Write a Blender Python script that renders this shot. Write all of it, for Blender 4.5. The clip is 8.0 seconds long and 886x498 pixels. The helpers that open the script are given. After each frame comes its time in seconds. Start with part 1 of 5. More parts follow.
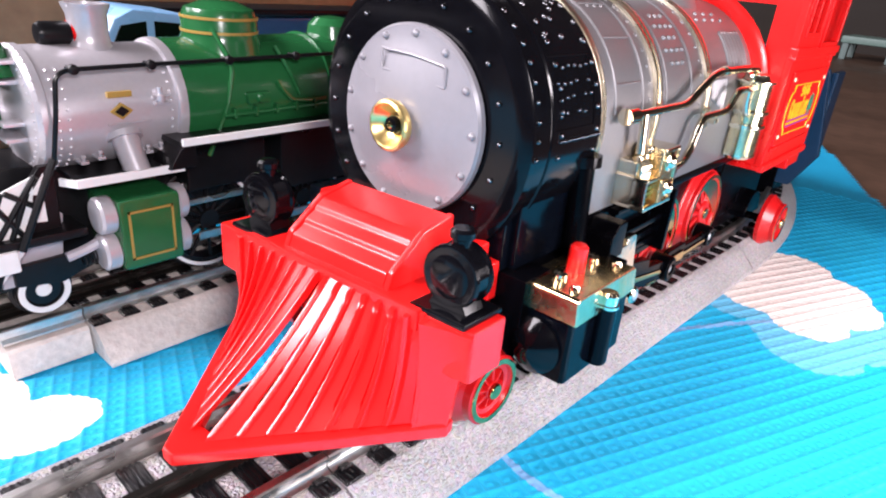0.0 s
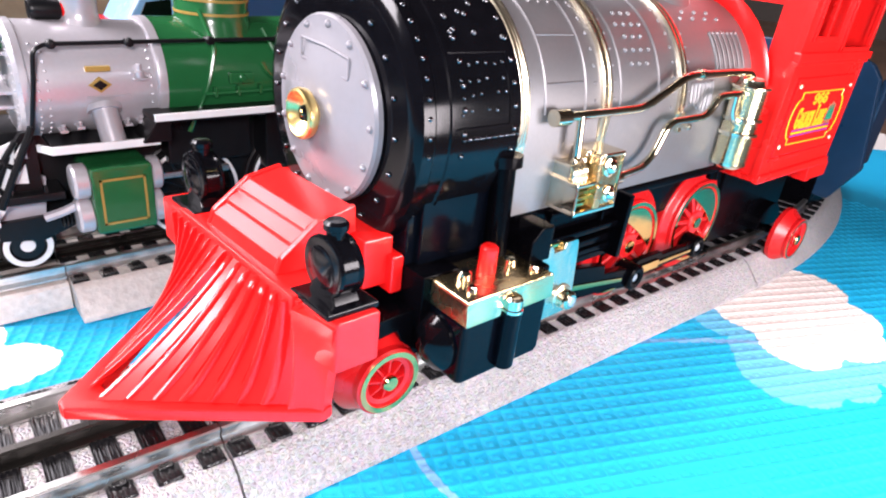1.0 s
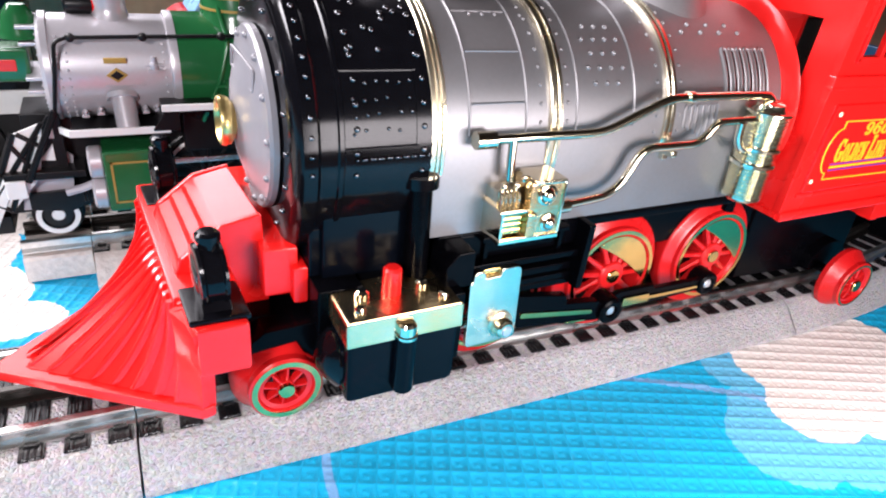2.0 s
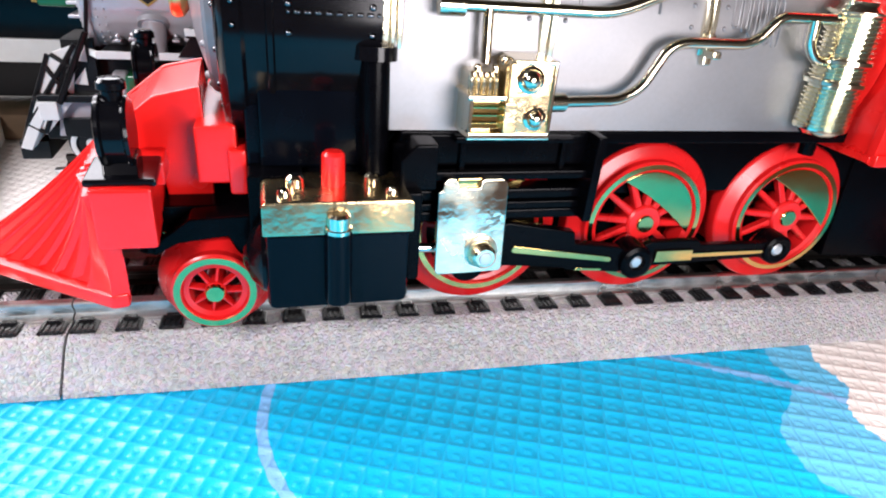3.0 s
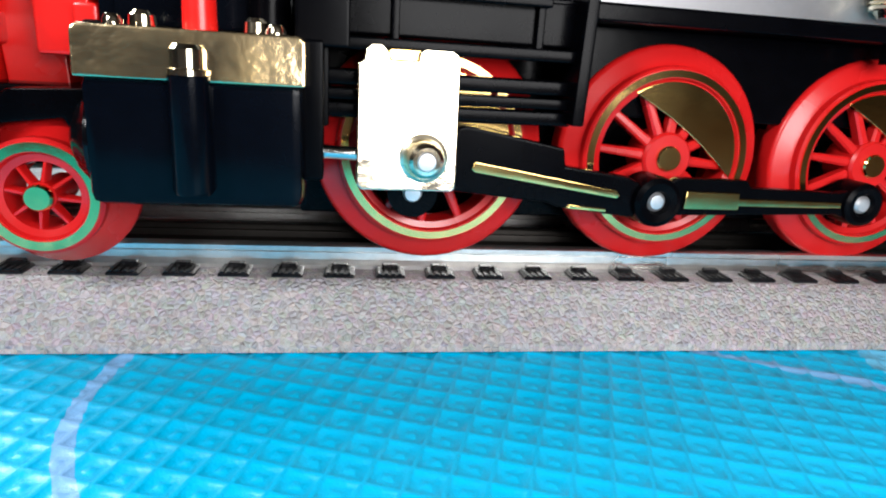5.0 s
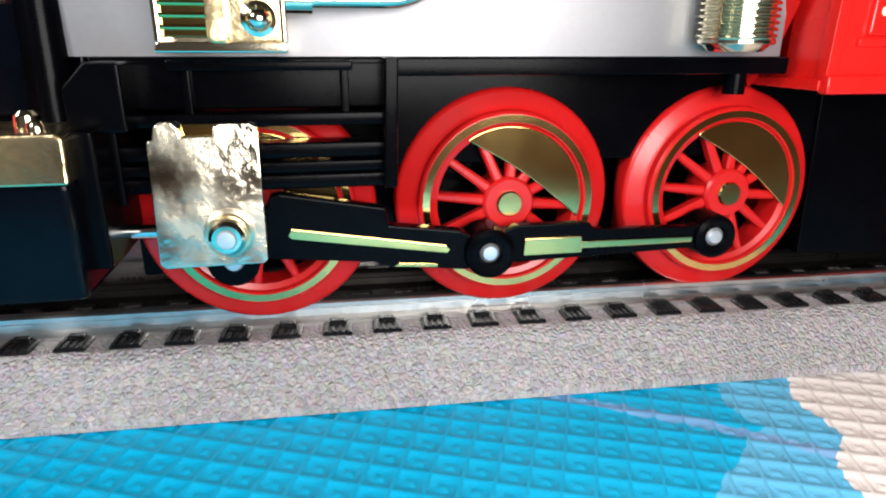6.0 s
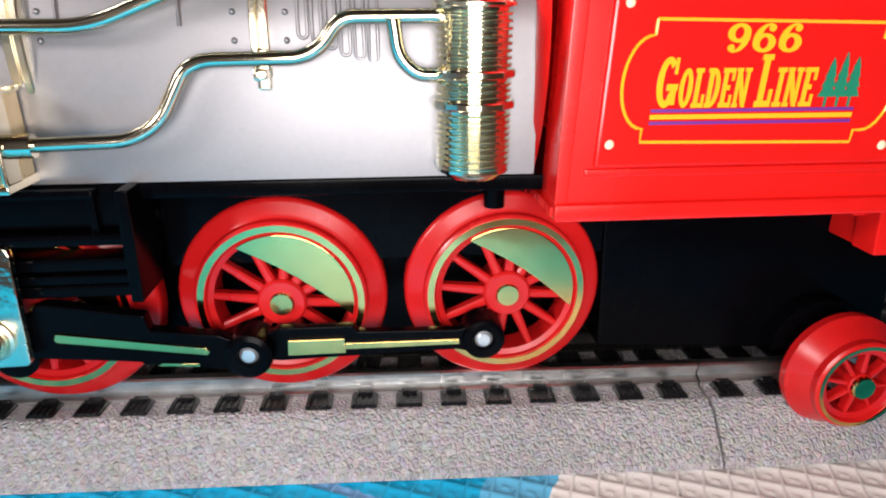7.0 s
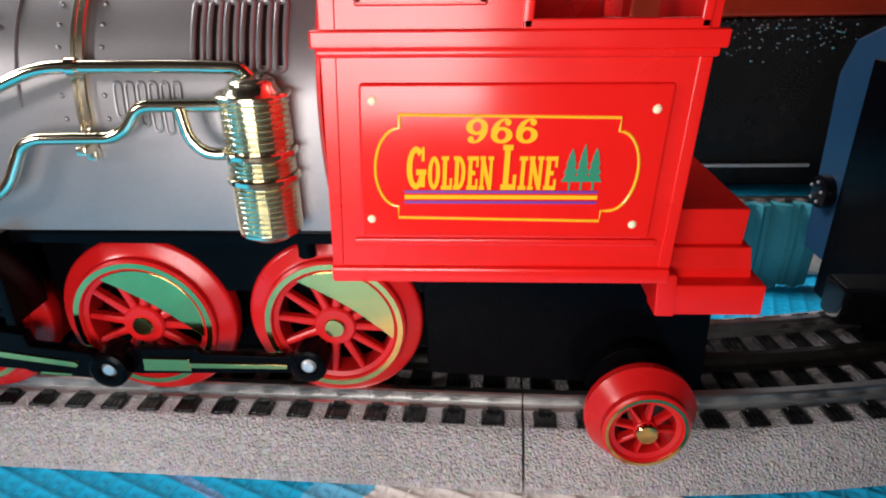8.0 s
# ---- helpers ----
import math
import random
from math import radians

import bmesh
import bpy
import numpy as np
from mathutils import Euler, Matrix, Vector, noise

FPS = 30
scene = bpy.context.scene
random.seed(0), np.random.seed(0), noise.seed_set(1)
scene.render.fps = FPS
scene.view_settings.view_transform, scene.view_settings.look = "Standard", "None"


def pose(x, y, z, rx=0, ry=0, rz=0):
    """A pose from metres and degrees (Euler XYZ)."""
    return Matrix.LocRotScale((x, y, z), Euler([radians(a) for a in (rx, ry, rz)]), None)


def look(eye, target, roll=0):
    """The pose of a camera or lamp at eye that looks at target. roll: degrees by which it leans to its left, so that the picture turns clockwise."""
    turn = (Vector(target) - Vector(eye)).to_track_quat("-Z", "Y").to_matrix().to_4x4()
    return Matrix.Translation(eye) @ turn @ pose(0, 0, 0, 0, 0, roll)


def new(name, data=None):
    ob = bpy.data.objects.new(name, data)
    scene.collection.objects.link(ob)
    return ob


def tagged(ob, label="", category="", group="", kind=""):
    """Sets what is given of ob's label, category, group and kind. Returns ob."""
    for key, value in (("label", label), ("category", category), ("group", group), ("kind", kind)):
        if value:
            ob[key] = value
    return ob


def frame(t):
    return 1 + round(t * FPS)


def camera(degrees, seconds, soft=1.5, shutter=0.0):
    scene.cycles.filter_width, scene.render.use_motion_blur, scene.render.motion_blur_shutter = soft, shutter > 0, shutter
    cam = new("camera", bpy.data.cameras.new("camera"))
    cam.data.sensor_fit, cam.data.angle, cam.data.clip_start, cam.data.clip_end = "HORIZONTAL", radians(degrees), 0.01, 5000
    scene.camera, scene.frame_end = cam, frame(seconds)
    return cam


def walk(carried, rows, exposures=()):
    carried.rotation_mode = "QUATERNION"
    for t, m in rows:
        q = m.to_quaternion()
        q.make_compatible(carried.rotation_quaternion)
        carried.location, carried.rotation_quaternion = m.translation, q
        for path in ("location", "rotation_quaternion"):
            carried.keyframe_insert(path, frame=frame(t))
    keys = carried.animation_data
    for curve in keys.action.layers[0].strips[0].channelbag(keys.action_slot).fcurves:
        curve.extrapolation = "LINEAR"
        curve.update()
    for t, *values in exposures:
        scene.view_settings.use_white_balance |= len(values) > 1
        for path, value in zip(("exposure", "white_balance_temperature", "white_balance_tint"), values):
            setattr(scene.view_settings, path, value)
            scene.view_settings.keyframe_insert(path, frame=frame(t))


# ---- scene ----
cam = camera(69.9, 8.0, soft=2.0)
PATH = [
    (0, (-0.07550, -0.11540, 0.12990), (-0.00485, -0.05735, 0.08945), 5.2),
    (0.5, (-0.05890, -0.13365, 0.12875), (0.00840, -0.07175, 0.08835), 6.5),
    (1, (-0.04280, -0.14670, 0.13660), (0.01830, -0.08080, 0.09275), 6.6),
    (1.2, (-0.03105, -0.15275, 0.13965), (0.02750, -0.08565, 0.09415), 6.6),
    (2.3, (0.02350, -0.17895, 0.15100), (0.05960, -0.09910, 0.10280), 5.9),
    (2.5, (0.03060, -0.18225, 0.13810), (0.06265, -0.10025, 0.09065), 5.5),
    (3, (0.05655, -0.17810, 0.11040), (0.08185, -0.09250, 0.06535), 4.7),
    (3.5, (0.09145, -0.17650, 0.08430), (0.10910, -0.08770, 0.04190), 3.2),
    (4, (0.09095, -0.16830, 0.05630), (0.10585, -0.07490, 0.02390), 4.0),
    (4.2, (0.08330, -0.16460, 0.05455), (0.09835, -0.07090, 0.02295), 3.9),
    (5.3, (0.09730, -0.15295, 0.05540), (0.11650, -0.05860, 0.02790), 3.0),
    (5.5, (0.10475, -0.15230, 0.05775), (0.12405, -0.05810, 0.02955), 2.4),
    (6, (0.12320, -0.15400, 0.07040), (0.14075, -0.06040, 0.03890), 0.0),
    (6.5, (0.14695, -0.15500, 0.08515), (0.16175, -0.06175, 0.05180), -0.4),
    (7, (0.18425, -0.15985, 0.09865), (0.19240, -0.06675, 0.06310), -0.3),
    (7.5, (0.20925, -0.16195, 0.10785), (0.21040, -0.06975, 0.06915), -2.0),
    (8, (0.24470, -0.16830, 0.12500), (0.24030, -0.07800, 0.08230), -1.1),
]
walk(cam, [(t, look(eye, target, roll)) for t, eye, target, roll in PATH], [(0.0, -0.12, 6400, 24), (0.5, 0.12, 6400, 24), (1.0, 0.1, 6400, 22), (2.5, -0.38, 6300, 18), (3.5, -0.36, 6250, 14), (4.2, -0.56, 6250, 11), (5.5, -0.64, 6300, 10), (6.5, -0.48, 6500, 12), (7.0, -0.7, 6500, 15), (7.5, -0.9, 6550, 15), (8.0, -0.92, 6600, 15)])

# ---- world, lamps ----
world = bpy.data.worlds.new("daylight")
scene.world = world
world.use_nodes = True
wn, wl = world.node_tree.nodes, world.node_tree.links
sky = wn.new("ShaderNodeTexSky")
sky.sky_type = "NISHITA"
sky.sun_disc = False
sky.sun_elevation, sky.sun_rotation = radians(38), radians(200)
wl.new(sky.outputs[0], wn["Background"].inputs[0])
wn["Background"].inputs[1].default_value = 0.1


def area_lamp(name, eye, target, wide, high, watts, tone):
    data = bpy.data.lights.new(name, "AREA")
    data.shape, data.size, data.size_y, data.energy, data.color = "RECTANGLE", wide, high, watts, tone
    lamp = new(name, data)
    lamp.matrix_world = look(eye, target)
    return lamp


area_lamp("window_light_north", (-0.75, 2.22, 1.35), (0.0, 0, 0.05), 1.8, 1.3, 60, (1.0, 0.98, 0.97))
area_lamp("window_light_west", (-1.64, 0.9, 1.55), (0.0, 0.08, 0.03), 1.2, 1.0, 150, (1.0, 0.98, 0.97))
# two fixed lamps, standing in for one flash that travels with the camera
area_lamp("flash_stand_in_front", (-0.11, -0.24, 0.21), (0.02, 0.06, 0.05), 0.06, 0.06, 1.35, (1.0, 0.97, 0.94))
area_lamp("flash_stand_in_side", (0.182, -0.268, 0.095), (0.18, 0, 0.05), 0.14, 0.10, 1.2, (1.0, 0.97, 0.94))


# ---- materials ----
def rgb(c):
    return (c[0], c[1], c[2], 1.0)


def material(name, colour, rough=0.4, metal=0.0, vary=0.08, grain=300.0, bump=0.0, wear=0.08, coat=0.0, patch=25.0, tint=None, shine=0.5):
    """A surface with grain and larger patches in colour and gloss, and a fine relief."""
    m = bpy.data.materials.new(name)
    m.use_nodes = True
    n, l = m.node_tree.nodes, m.node_tree.links
    b = n["Principled BSDF"]
    tex = n.new("ShaderNodeTexCoord")
    fine, wide = n.new("ShaderNodeTexNoise"), n.new("ShaderNodeTexNoise")
    fine.inputs["Scale"].default_value, fine.inputs["Detail"].default_value = grain, 4
    wide.inputs["Scale"].default_value, wide.inputs["Detail"].default_value = patch, 5
    both = n.new("ShaderNodeMath")
    both.operation = "ADD"
    for t, i in ((fine, 0), (wide, 1)):
        l.new(tex.outputs["Object"], t.inputs["Vector"])
        l.new(t.outputs["Fac"], both.inputs[i])
    ramp = n.new("ShaderNodeMapRange")
    ramp.inputs["From Min"].default_value, ramp.inputs["From Max"].default_value = 0.6, 1.4
    l.new(both.outputs[0], ramp.inputs["Value"])
    mix = n.new("ShaderNodeMix")
    mix.data_type = "RGBA"
    other = tint or colour
    mix.inputs["A"].default_value = rgb([c * (1 - vary) for c in colour])
    mix.inputs["B"].default_value = rgb([min(1, c * (1 + vary)) for c in other])
    l.new(ramp.outputs[0], mix.inputs["Factor"])
    l.new(mix.outputs["Result"], b.inputs["Base Color"])
    gloss = n.new("ShaderNodeMapRange")
    gloss.inputs["From Min"].default_value, gloss.inputs["From Max"].default_value = 0.3, 0.7
    gloss.inputs["To Min"].default_value, gloss.inputs["To Max"].default_value = max(0.02, rough - wear), min(1, rough + wear)
    l.new(wide.outputs["Fac"], gloss.inputs["Value"])
    l.new(gloss.outputs[0], b.inputs["Roughness"])
    b.inputs["Metallic"].default_value = metal
    b.inputs["Specular IOR Level"].default_value = shine
    b.inputs["Coat Weight"].default_value = coat
    b.inputs["Coat Roughness"].default_value = 0.06
    if bump:
        relief = n.new("ShaderNodeBump")
        relief.inputs["Strength"].default_value, relief.inputs["Distance"].default_value = 0.6, bump
        l.new(fine.outputs["Fac"], relief.inputs["Height"])
        l.new(relief.outputs[0], b.inputs["Normal"])
    return m


RED = material("red_plastic", (0.78, 0.012, 0.009), 0.25, vary=0.06, grain=200, bump=0.00004, wear=0.06)
RED_GLOSS = material("polished_red_plastic", (0.78, 0.012, 0.009), 0.16, vary=0.05, grain=200, bump=0.00002, wear=0.04)
RED_WHEEL = material("red_wheel_plastic", (0.55, 0.009, 0.009), 0.28, vary=0.06, grain=250, bump=0.00003)
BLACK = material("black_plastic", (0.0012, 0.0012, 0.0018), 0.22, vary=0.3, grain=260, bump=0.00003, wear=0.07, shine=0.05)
GLOSS_BLACK = material("gloss_black_plastic", (0.0025, 0.0025, 0.0035), 0.14, vary=0.3, grain=200, bump=0.00002, wear=0.04, shine=0.2)
# metal tone given to black rivets so that bright flash glints show
RIVET_BLACK = material("glint_rivet", (0.13, 0.13, 0.14), 0.2, metal=1.0, vary=0.3)
NAVY = material("dark_plastic", (0.0014, 0.0021, 0.004), 0.14, vary=0.25, grain=220, bump=0.00002, shine=0.1)
SILVER = material("satin_silver", (0.25, 0.243, 0.25), 0.44, metal=0.75, vary=0.05, grain=900, bump=0.00001, wear=0.06)
DISC = material("grey_plastic", (0.22, 0.213, 0.23), 0.3, metal=0.1, vary=0.05, grain=500)
CHROME = material("worn_gold_chrome", (0.90, 0.85, 0.72), 0.12, metal=1.0, vary=0.1, grain=180, bump=0.00004, wear=0.05, tint=(0.8, 0.68, 0.46))
POLISHED_GOLD = material("polished_gold", (0.88, 0.66, 0.26), 0.3, metal=1.0, vary=0.1, grain=220, bump=0.00004, wear=0.04)
GOLD = material("gold_foil", (0.72, 0.5, 0.18), 0.13, metal=1.0, vary=0.12, grain=220, bump=0.00005, wear=0.06)
BRIGHT = material("bright_chrome", (0.9, 0.88, 0.84), 0.1, metal=1.0, vary=0.05, grain=300, wear=0.04)
STEEL = material("rail_steel", (0.66, 0.65, 0.63), 0.3, metal=1.0, vary=0.15, grain=500, bump=0.00003, wear=0.1)
DARK_RAIL = material("blackened_rail", (0.06, 0.055, 0.05), 0.3, metal=0.9, vary=0.2, grain=400)


def ballast():
    """Moulded grey stones about a millimetre across, some darker, with gaps between."""
    m = material("grey_ballast", (0.375, 0.34, 0.352), 0.56, vary=0.26, grain=760, bump=0.0009, wear=0.12, patch=18)
    n, l = m.node_tree.nodes, m.node_tree.links
    tex = n.new("ShaderNodeTexCoord")
    cell, gap = n.new("ShaderNodeTexVoronoi"), n.new("ShaderNodeTexVoronoi")
    gap.feature = "DISTANCE_TO_EDGE"
    for v in (cell, gap):
        v.inputs["Scale"].default_value = 860
        l.new(tex.outputs["Object"], v.inputs["Vector"])
    flat = n.new("ShaderNodeMapRange")
    flat.inputs["From Max"].default_value = 0.5
    l.new(gap.outputs["Distance"], flat.inputs["Value"])
    old = n["Principled BSDF"].inputs["Base Color"].links[0].from_socket
    tone = n.new("ShaderNodeMix")
    tone.data_type, tone.blend_type = "RGBA", "MULTIPLY"
    tone.inputs["Factor"].default_value = 0.3
    l.new(old, tone.inputs["A"])
    l.new(cell.outputs["Color"], tone.inputs["B"])
    grey = n.new("ShaderNodeHueSaturation")
    grey.inputs["Saturation"].default_value, grey.inputs["Value"].default_value = 0.5, 1.17
    l.new(tone.outputs["Result"], grey.inputs["Color"])
    l.new(grey.outputs[0], n["Principled BSDF"].inputs["Base Color"])
    relief = n.new("ShaderNodeBump")
    relief.inputs["Strength"].default_value, relief.inputs["Distance"].default_value = 0.9, 0.0006
    l.new(flat.outputs[0], relief.inputs["Height"])
    first = n["Principled BSDF"].inputs["Normal"].links[0].from_node
    l.new(first.outputs[0], relief.inputs["Normal"])
    l.new(relief.outputs[0], n["Principled BSDF"].inputs["Normal"])
    return m


BED = ballast()
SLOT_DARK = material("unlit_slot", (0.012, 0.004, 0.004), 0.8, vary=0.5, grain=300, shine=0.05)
TIE = material("black_sleeper", (0.005, 0.005, 0.006), 0.22, vary=0.4, grain=500, shine=0.35)
tie_n, tie_l = TIE.node_tree.nodes, TIE.node_tree.links
tie_at, tie_map, tie_grain, tie_relief = (tie_n.new("ShaderNode" + k) for k in ("TexCoord", "Mapping", "TexNoise", "Bump"))
tie_map.inputs["Scale"].default_value = (1500, 60, 200)
tie_grain.inputs["Scale"].default_value = 1.0
tie_relief.inputs["Strength"].default_value, tie_relief.inputs["Distance"].default_value = 0.9, 0.0006
tie_l.new(tie_at.outputs["Object"], tie_map.inputs["Vector"])
tie_l.new(tie_map.outputs[0], tie_grain.inputs["Vector"])
tie_l.new(tie_grain.outputs["Fac"], tie_relief.inputs["Height"])
tie_l.new(tie_relief.outputs[0], tie_n["Principled BSDF"].inputs["Normal"])
GREEN = material("green_enamel", (0.012, 0.115, 0.035), 0.2, vary=0.08, grain=200, wear=0.05, coat=0.3)
SILVER_PAINT = material("silver_paint", (0.54, 0.52, 0.55), 0.32, metal=0.4, vary=0.05, grain=700, wear=0.05)
MATT_BLACK = material("matt_black_metal", (0.006, 0.006, 0.007), 0.35, vary=0.3, grain=300, bump=0.00005, shine=0.25)
WHITE = material("white_paint", (0.82, 0.82, 0.81), 0.35, vary=0.04)
BLUE = material("blue_plastic", (0.022, 0.085, 0.18), 0.35, vary=0.08, grain=150)
COACH_BLUE = material("dark_blue_plastic", (0.006, 0.028, 0.065), 0.35, vary=0.1, grain=150, shine=0.3)
PALE_BLUE = material("pale_blue_plastic", (0.22, 0.45, 0.72), 0.3, vary=0.06)
TEAL = material("teal_cloth", (0.02, 0.22, 0.27), 0.8, vary=0.15, grain=600, bump=0.0003)
SCUFFED = material("scuffed_gold_chrome", (0.90, 0.84, 0.68), 0.25, metal=1.0, vary=0.1, grain=160, bump=0.00006, wear=0.08, tint=(0.8, 0.7, 0.5))
SCREW = material("dull_screw_steel", (0.62, 0.62, 0.63), 0.34, metal=0.8, vary=0.1, grain=400)
GOLD_PAINT = material("dull_gold_paint", (0.42, 0.27, 0.06), 0.4, metal=0.2, vary=0.1)
CREAM_WOOD = material("cream_wood", (0.78, 0.73, 0.66), 0.55, vary=0.12, grain=90, bump=0.0002)
FOIL = material("crinkled_gold_foil", (0.84, 0.69, 0.44), 0.27, metal=1.0, vary=0.2, grain=120, bump=0.0009, wear=0.08, patch=60, tint=(0.62, 0.44, 0.2))
TANK_GOLD = material("pale_gold_chrome", (0.95, 0.88, 0.68), 0.17, metal=1.0, vary=0.1, grain=300, bump=0.00003, wear=0.06)
# paler copy of the grey ballast, with strong light put into its colour
LIT_BED = material("lit_ballast", (0.66, 0.61, 0.57), 0.7, vary=0.25, grain=420, bump=0.0012)
GREY_PAINT = material("pale_grey_paint", (0.42, 0.40, 0.44), 0.4, vary=0.1, grain=200)
PLATE = material("scratched_plate", (0.82, 0.77, 0.63), 0.2, metal=1.0, vary=0.2, grain=150, bump=0.0005, wear=0.14, patch=90, tint=(0.66, 0.58, 0.44))
YELLOW = material("yellow_print", (0.90, 0.47, 0.02), 0.12, vary=0.05)
PRINT_GREEN = material("green_print", (0.01, 0.22, 0.12), 0.4, vary=0.05)
PURPLE = material("purple_print", (0.18, 0.03, 0.25), 0.4, vary=0.05)
WOOD = material("brown_board", (0.10, 0.055, 0.035), 0.45, vary=0.35, grain=60, bump=0.0006, patch=6)
TAN = material("tan_wood", (0.5, 0.3, 0.16), 0.5, vary=0.2, grain=120)
WALL = material("brown_panelling", (0.025, 0.018, 0.013), 0.8, vary=0.06, grain=60, bump=0.0005, patch=3)
CEIL = material("ceiling_paint", (0.03, 0.024, 0.02), 0.9, vary=0.04, grain=40, patch=2)
CREAM = material("cream_rivet", (0.9, 0.78, 0.5), 0.3, vary=0.05)


def mat_print(discs, halos, arcs):
    """Foam mat: cyan, with printed white clouds, paler halos round them and thin lilac arcs."""
    m = bpy.data.materials.new("printed_foam")
    m.use_nodes = True
    n, l = m.node_tree.nodes, m.node_tree.links
    b = n["Principled BSDF"]
    tex = n.new("ShaderNodeTexCoord")
    wob = n.new("ShaderNodeTexNoise")
    wob.inputs["Scale"].default_value, wob.inputs["Detail"].default_value = 160, 3
    l.new(tex.outputs["Object"], wob.inputs["Vector"])

    def math(op, a, c=None):
        k = n.new("ShaderNodeMath")
        k.operation = op
        for i, v in ((0, a), (1, c)):
            if v is None:
                continue
            if isinstance(v, (int, float)):
                k.inputs[i].default_value = v
            else:
                l.new(v, k.inputs[i])
        return k.outputs[0]

    edge = math("MULTIPLY", math("SUBTRACT", wob.outputs["Fac"], 0.5), 0.004)
    split = n.new("ShaderNodeSeparateXYZ")
    l.new(tex.outputs["Object"], split.inputs[0])
    flat = n.new("ShaderNodeCombineXYZ")
    l.new(split.outputs[0], flat.inputs[0])
    l.new(split.outputs[1], flat.inputs[1])

    def away(x, y, r):
        d = n.new("ShaderNodeVectorMath")
        d.operation = "DISTANCE"
        l.new(flat.outputs[0], d.inputs[0])
        d.inputs[1].default_value = (x, y, 0)
        return math("SUBTRACT", d.outputs["Value"], r)

    def union(rows):
        out = None
        for row in rows:
            d = away(*row)
            out = d if out is None else math("MINIMUM", out, d)
        return math("LESS_THAN", math("ADD", out, edge), 0.0)

    def ring(rows, half):
        out = None
        for x, y, r, x0, x1 in rows:
            d = math("ABSOLUTE", away(x, y, r))
            d = math("ADD", d, math("ADD", math("LESS_THAN", split.outputs[0], x0), math("GREATER_THAN", split.outputs[0], x1)))
            out = d if out is None else math("MINIMUM", out, d)
        return math("LESS_THAN", math("ADD", out, math("MULTIPLY", edge, 0.3)), half)

    def blend(factor, a, c):
        k = n.new("ShaderNodeMix")
        k.data_type = "RGBA"
        l.new(factor, k.inputs["Factor"])
        for key, v in (("A", a), ("B", c)):
            if isinstance(v, tuple):
                k.inputs[key].default_value = v
            else:
                l.new(v, k.inputs[key])
        return k.outputs["Result"]

    tone = n.new("ShaderNodeTexNoise")
    tone.inputs["Scale"].default_value, tone.inputs["Detail"].default_value = 30, 5
    l.new(tex.outputs["Object"], tone.inputs["Vector"])
    base = blend(tone.outputs["Fac"], (0.0, 0.37, 0.65, 1), (0.002, 0.455, 0.765, 1))
    base = blend(math("MULTIPLY", union(halos), 0.62), base, (0.20, 0.56, 0.82, 1))
    base = blend(math("MULTIPLY", ring(arcs, 0.0014), 0.6), base, (0.30, 0.42, 0.74, 1))
    base = blend(union(discs), base, (0.83, 0.78, 0.74, 1))
    l.new(base, b.inputs["Base Color"])
    b.inputs["Roughness"].default_value = 0.4
    relief = n.new("ShaderNodeBump")
    relief.inputs["Strength"].default_value, relief.inputs["Distance"].default_value = 0.35, 0.0003
    fine = n.new("ShaderNodeTexNoise")
    fine.inputs["Scale"].default_value = 1500
    l.new(tex.outputs["Object"], fine.inputs["Vector"])
    l.new(fine.outputs["Fac"], relief.inputs["Height"])
    l.new(relief.outputs[0], b.inputs["Normal"])
    return m


# ---- building helpers: all shapes below are in millimetres ----
MM = 0.001
BASE = {}
STANCE = {}


def thing(name, base, label, category, group="", kind=""):
    ob = new(name)
    ob.empty_display_size = 0.01
    ob.location = [v * MM for v in base]
    BASE[ob.name] = Vector(base)
    return tagged(ob, label, category, group, kind)


def finish(bm, angle=32):
    bmesh.ops.remove_doubles(bm, verts=bm.verts, dist=0.002)
    bmesh.ops.recalc_face_normals(bm, faces=bm.faces)
    for f in bm.faces:
        f.smooth = True
    for e in bm.edges:
        e.smooth = len(e.link_faces) == 2 and e.calc_face_angle(0) < radians(angle)


def mesh_of(name, bm, mat, base=(0, 0, 0), angle=32, stance=None):
    finish(bm, angle)
    for v in bm.verts if stance else ():
        v.co = stance(v.co)
    bmesh.ops.translate(bm, verts=bm.verts, vec=-Vector(base))
    bmesh.ops.scale(bm, verts=bm.verts, vec=(MM, MM, MM))
    me = bpy.data.meshes.new(name)
    bm.to_mesh(me)
    bm.free()
    me.materials.append(mat)
    return me


def even(ob):
    """Keeps broad faces flat between their rounded edges."""
    m = ob.modifiers.new("even_normals", "WEIGHTED_NORMAL")
    m.mode, m.weight, m.keep_sharp = "FACE_AREA", 100, True
    return ob


def part(name, bm, mat, parent, label="", angle=32):
    base = BASE[parent.name]
    ob = new(name, mesh_of(name, bm, mat, base, angle, STANCE.get(tuple(base))))
    ob.parent = parent
    BASE[ob.name] = base
    return tagged(even(ob), label)


def solo(name, bm, mat, label, category, group="", kind="", base=(0, 0, 0), angle=32):
    ob = new(name, mesh_of(name, bm, mat, base, angle))
    ob.location = [v * MM for v in base]
    BASE[ob.name] = Vector(base)
    return tagged(ob, label, category, group, kind)


def box(bm, x0, x1, y0, y1, z0, z1, bev=0.5, seg=2):
    g = bmesh.ops.create_cube(bm, size=1)
    for v in g["verts"]:
        v.co = Vector(((x0 + x1) / 2 + v.co.x * (x1 - x0), (y0 + y1) / 2 + v.co.y * (y1 - y0), (z0 + z1) / 2 + v.co.z * (z1 - z0)))
    if bev:
        es = list({e for v in g["verts"] for e in v.link_edges})
        bmesh.ops.bevel(bm, geom=es, offset=bev, segments=seg, profile=0.5, affect="EDGES")
    return bm


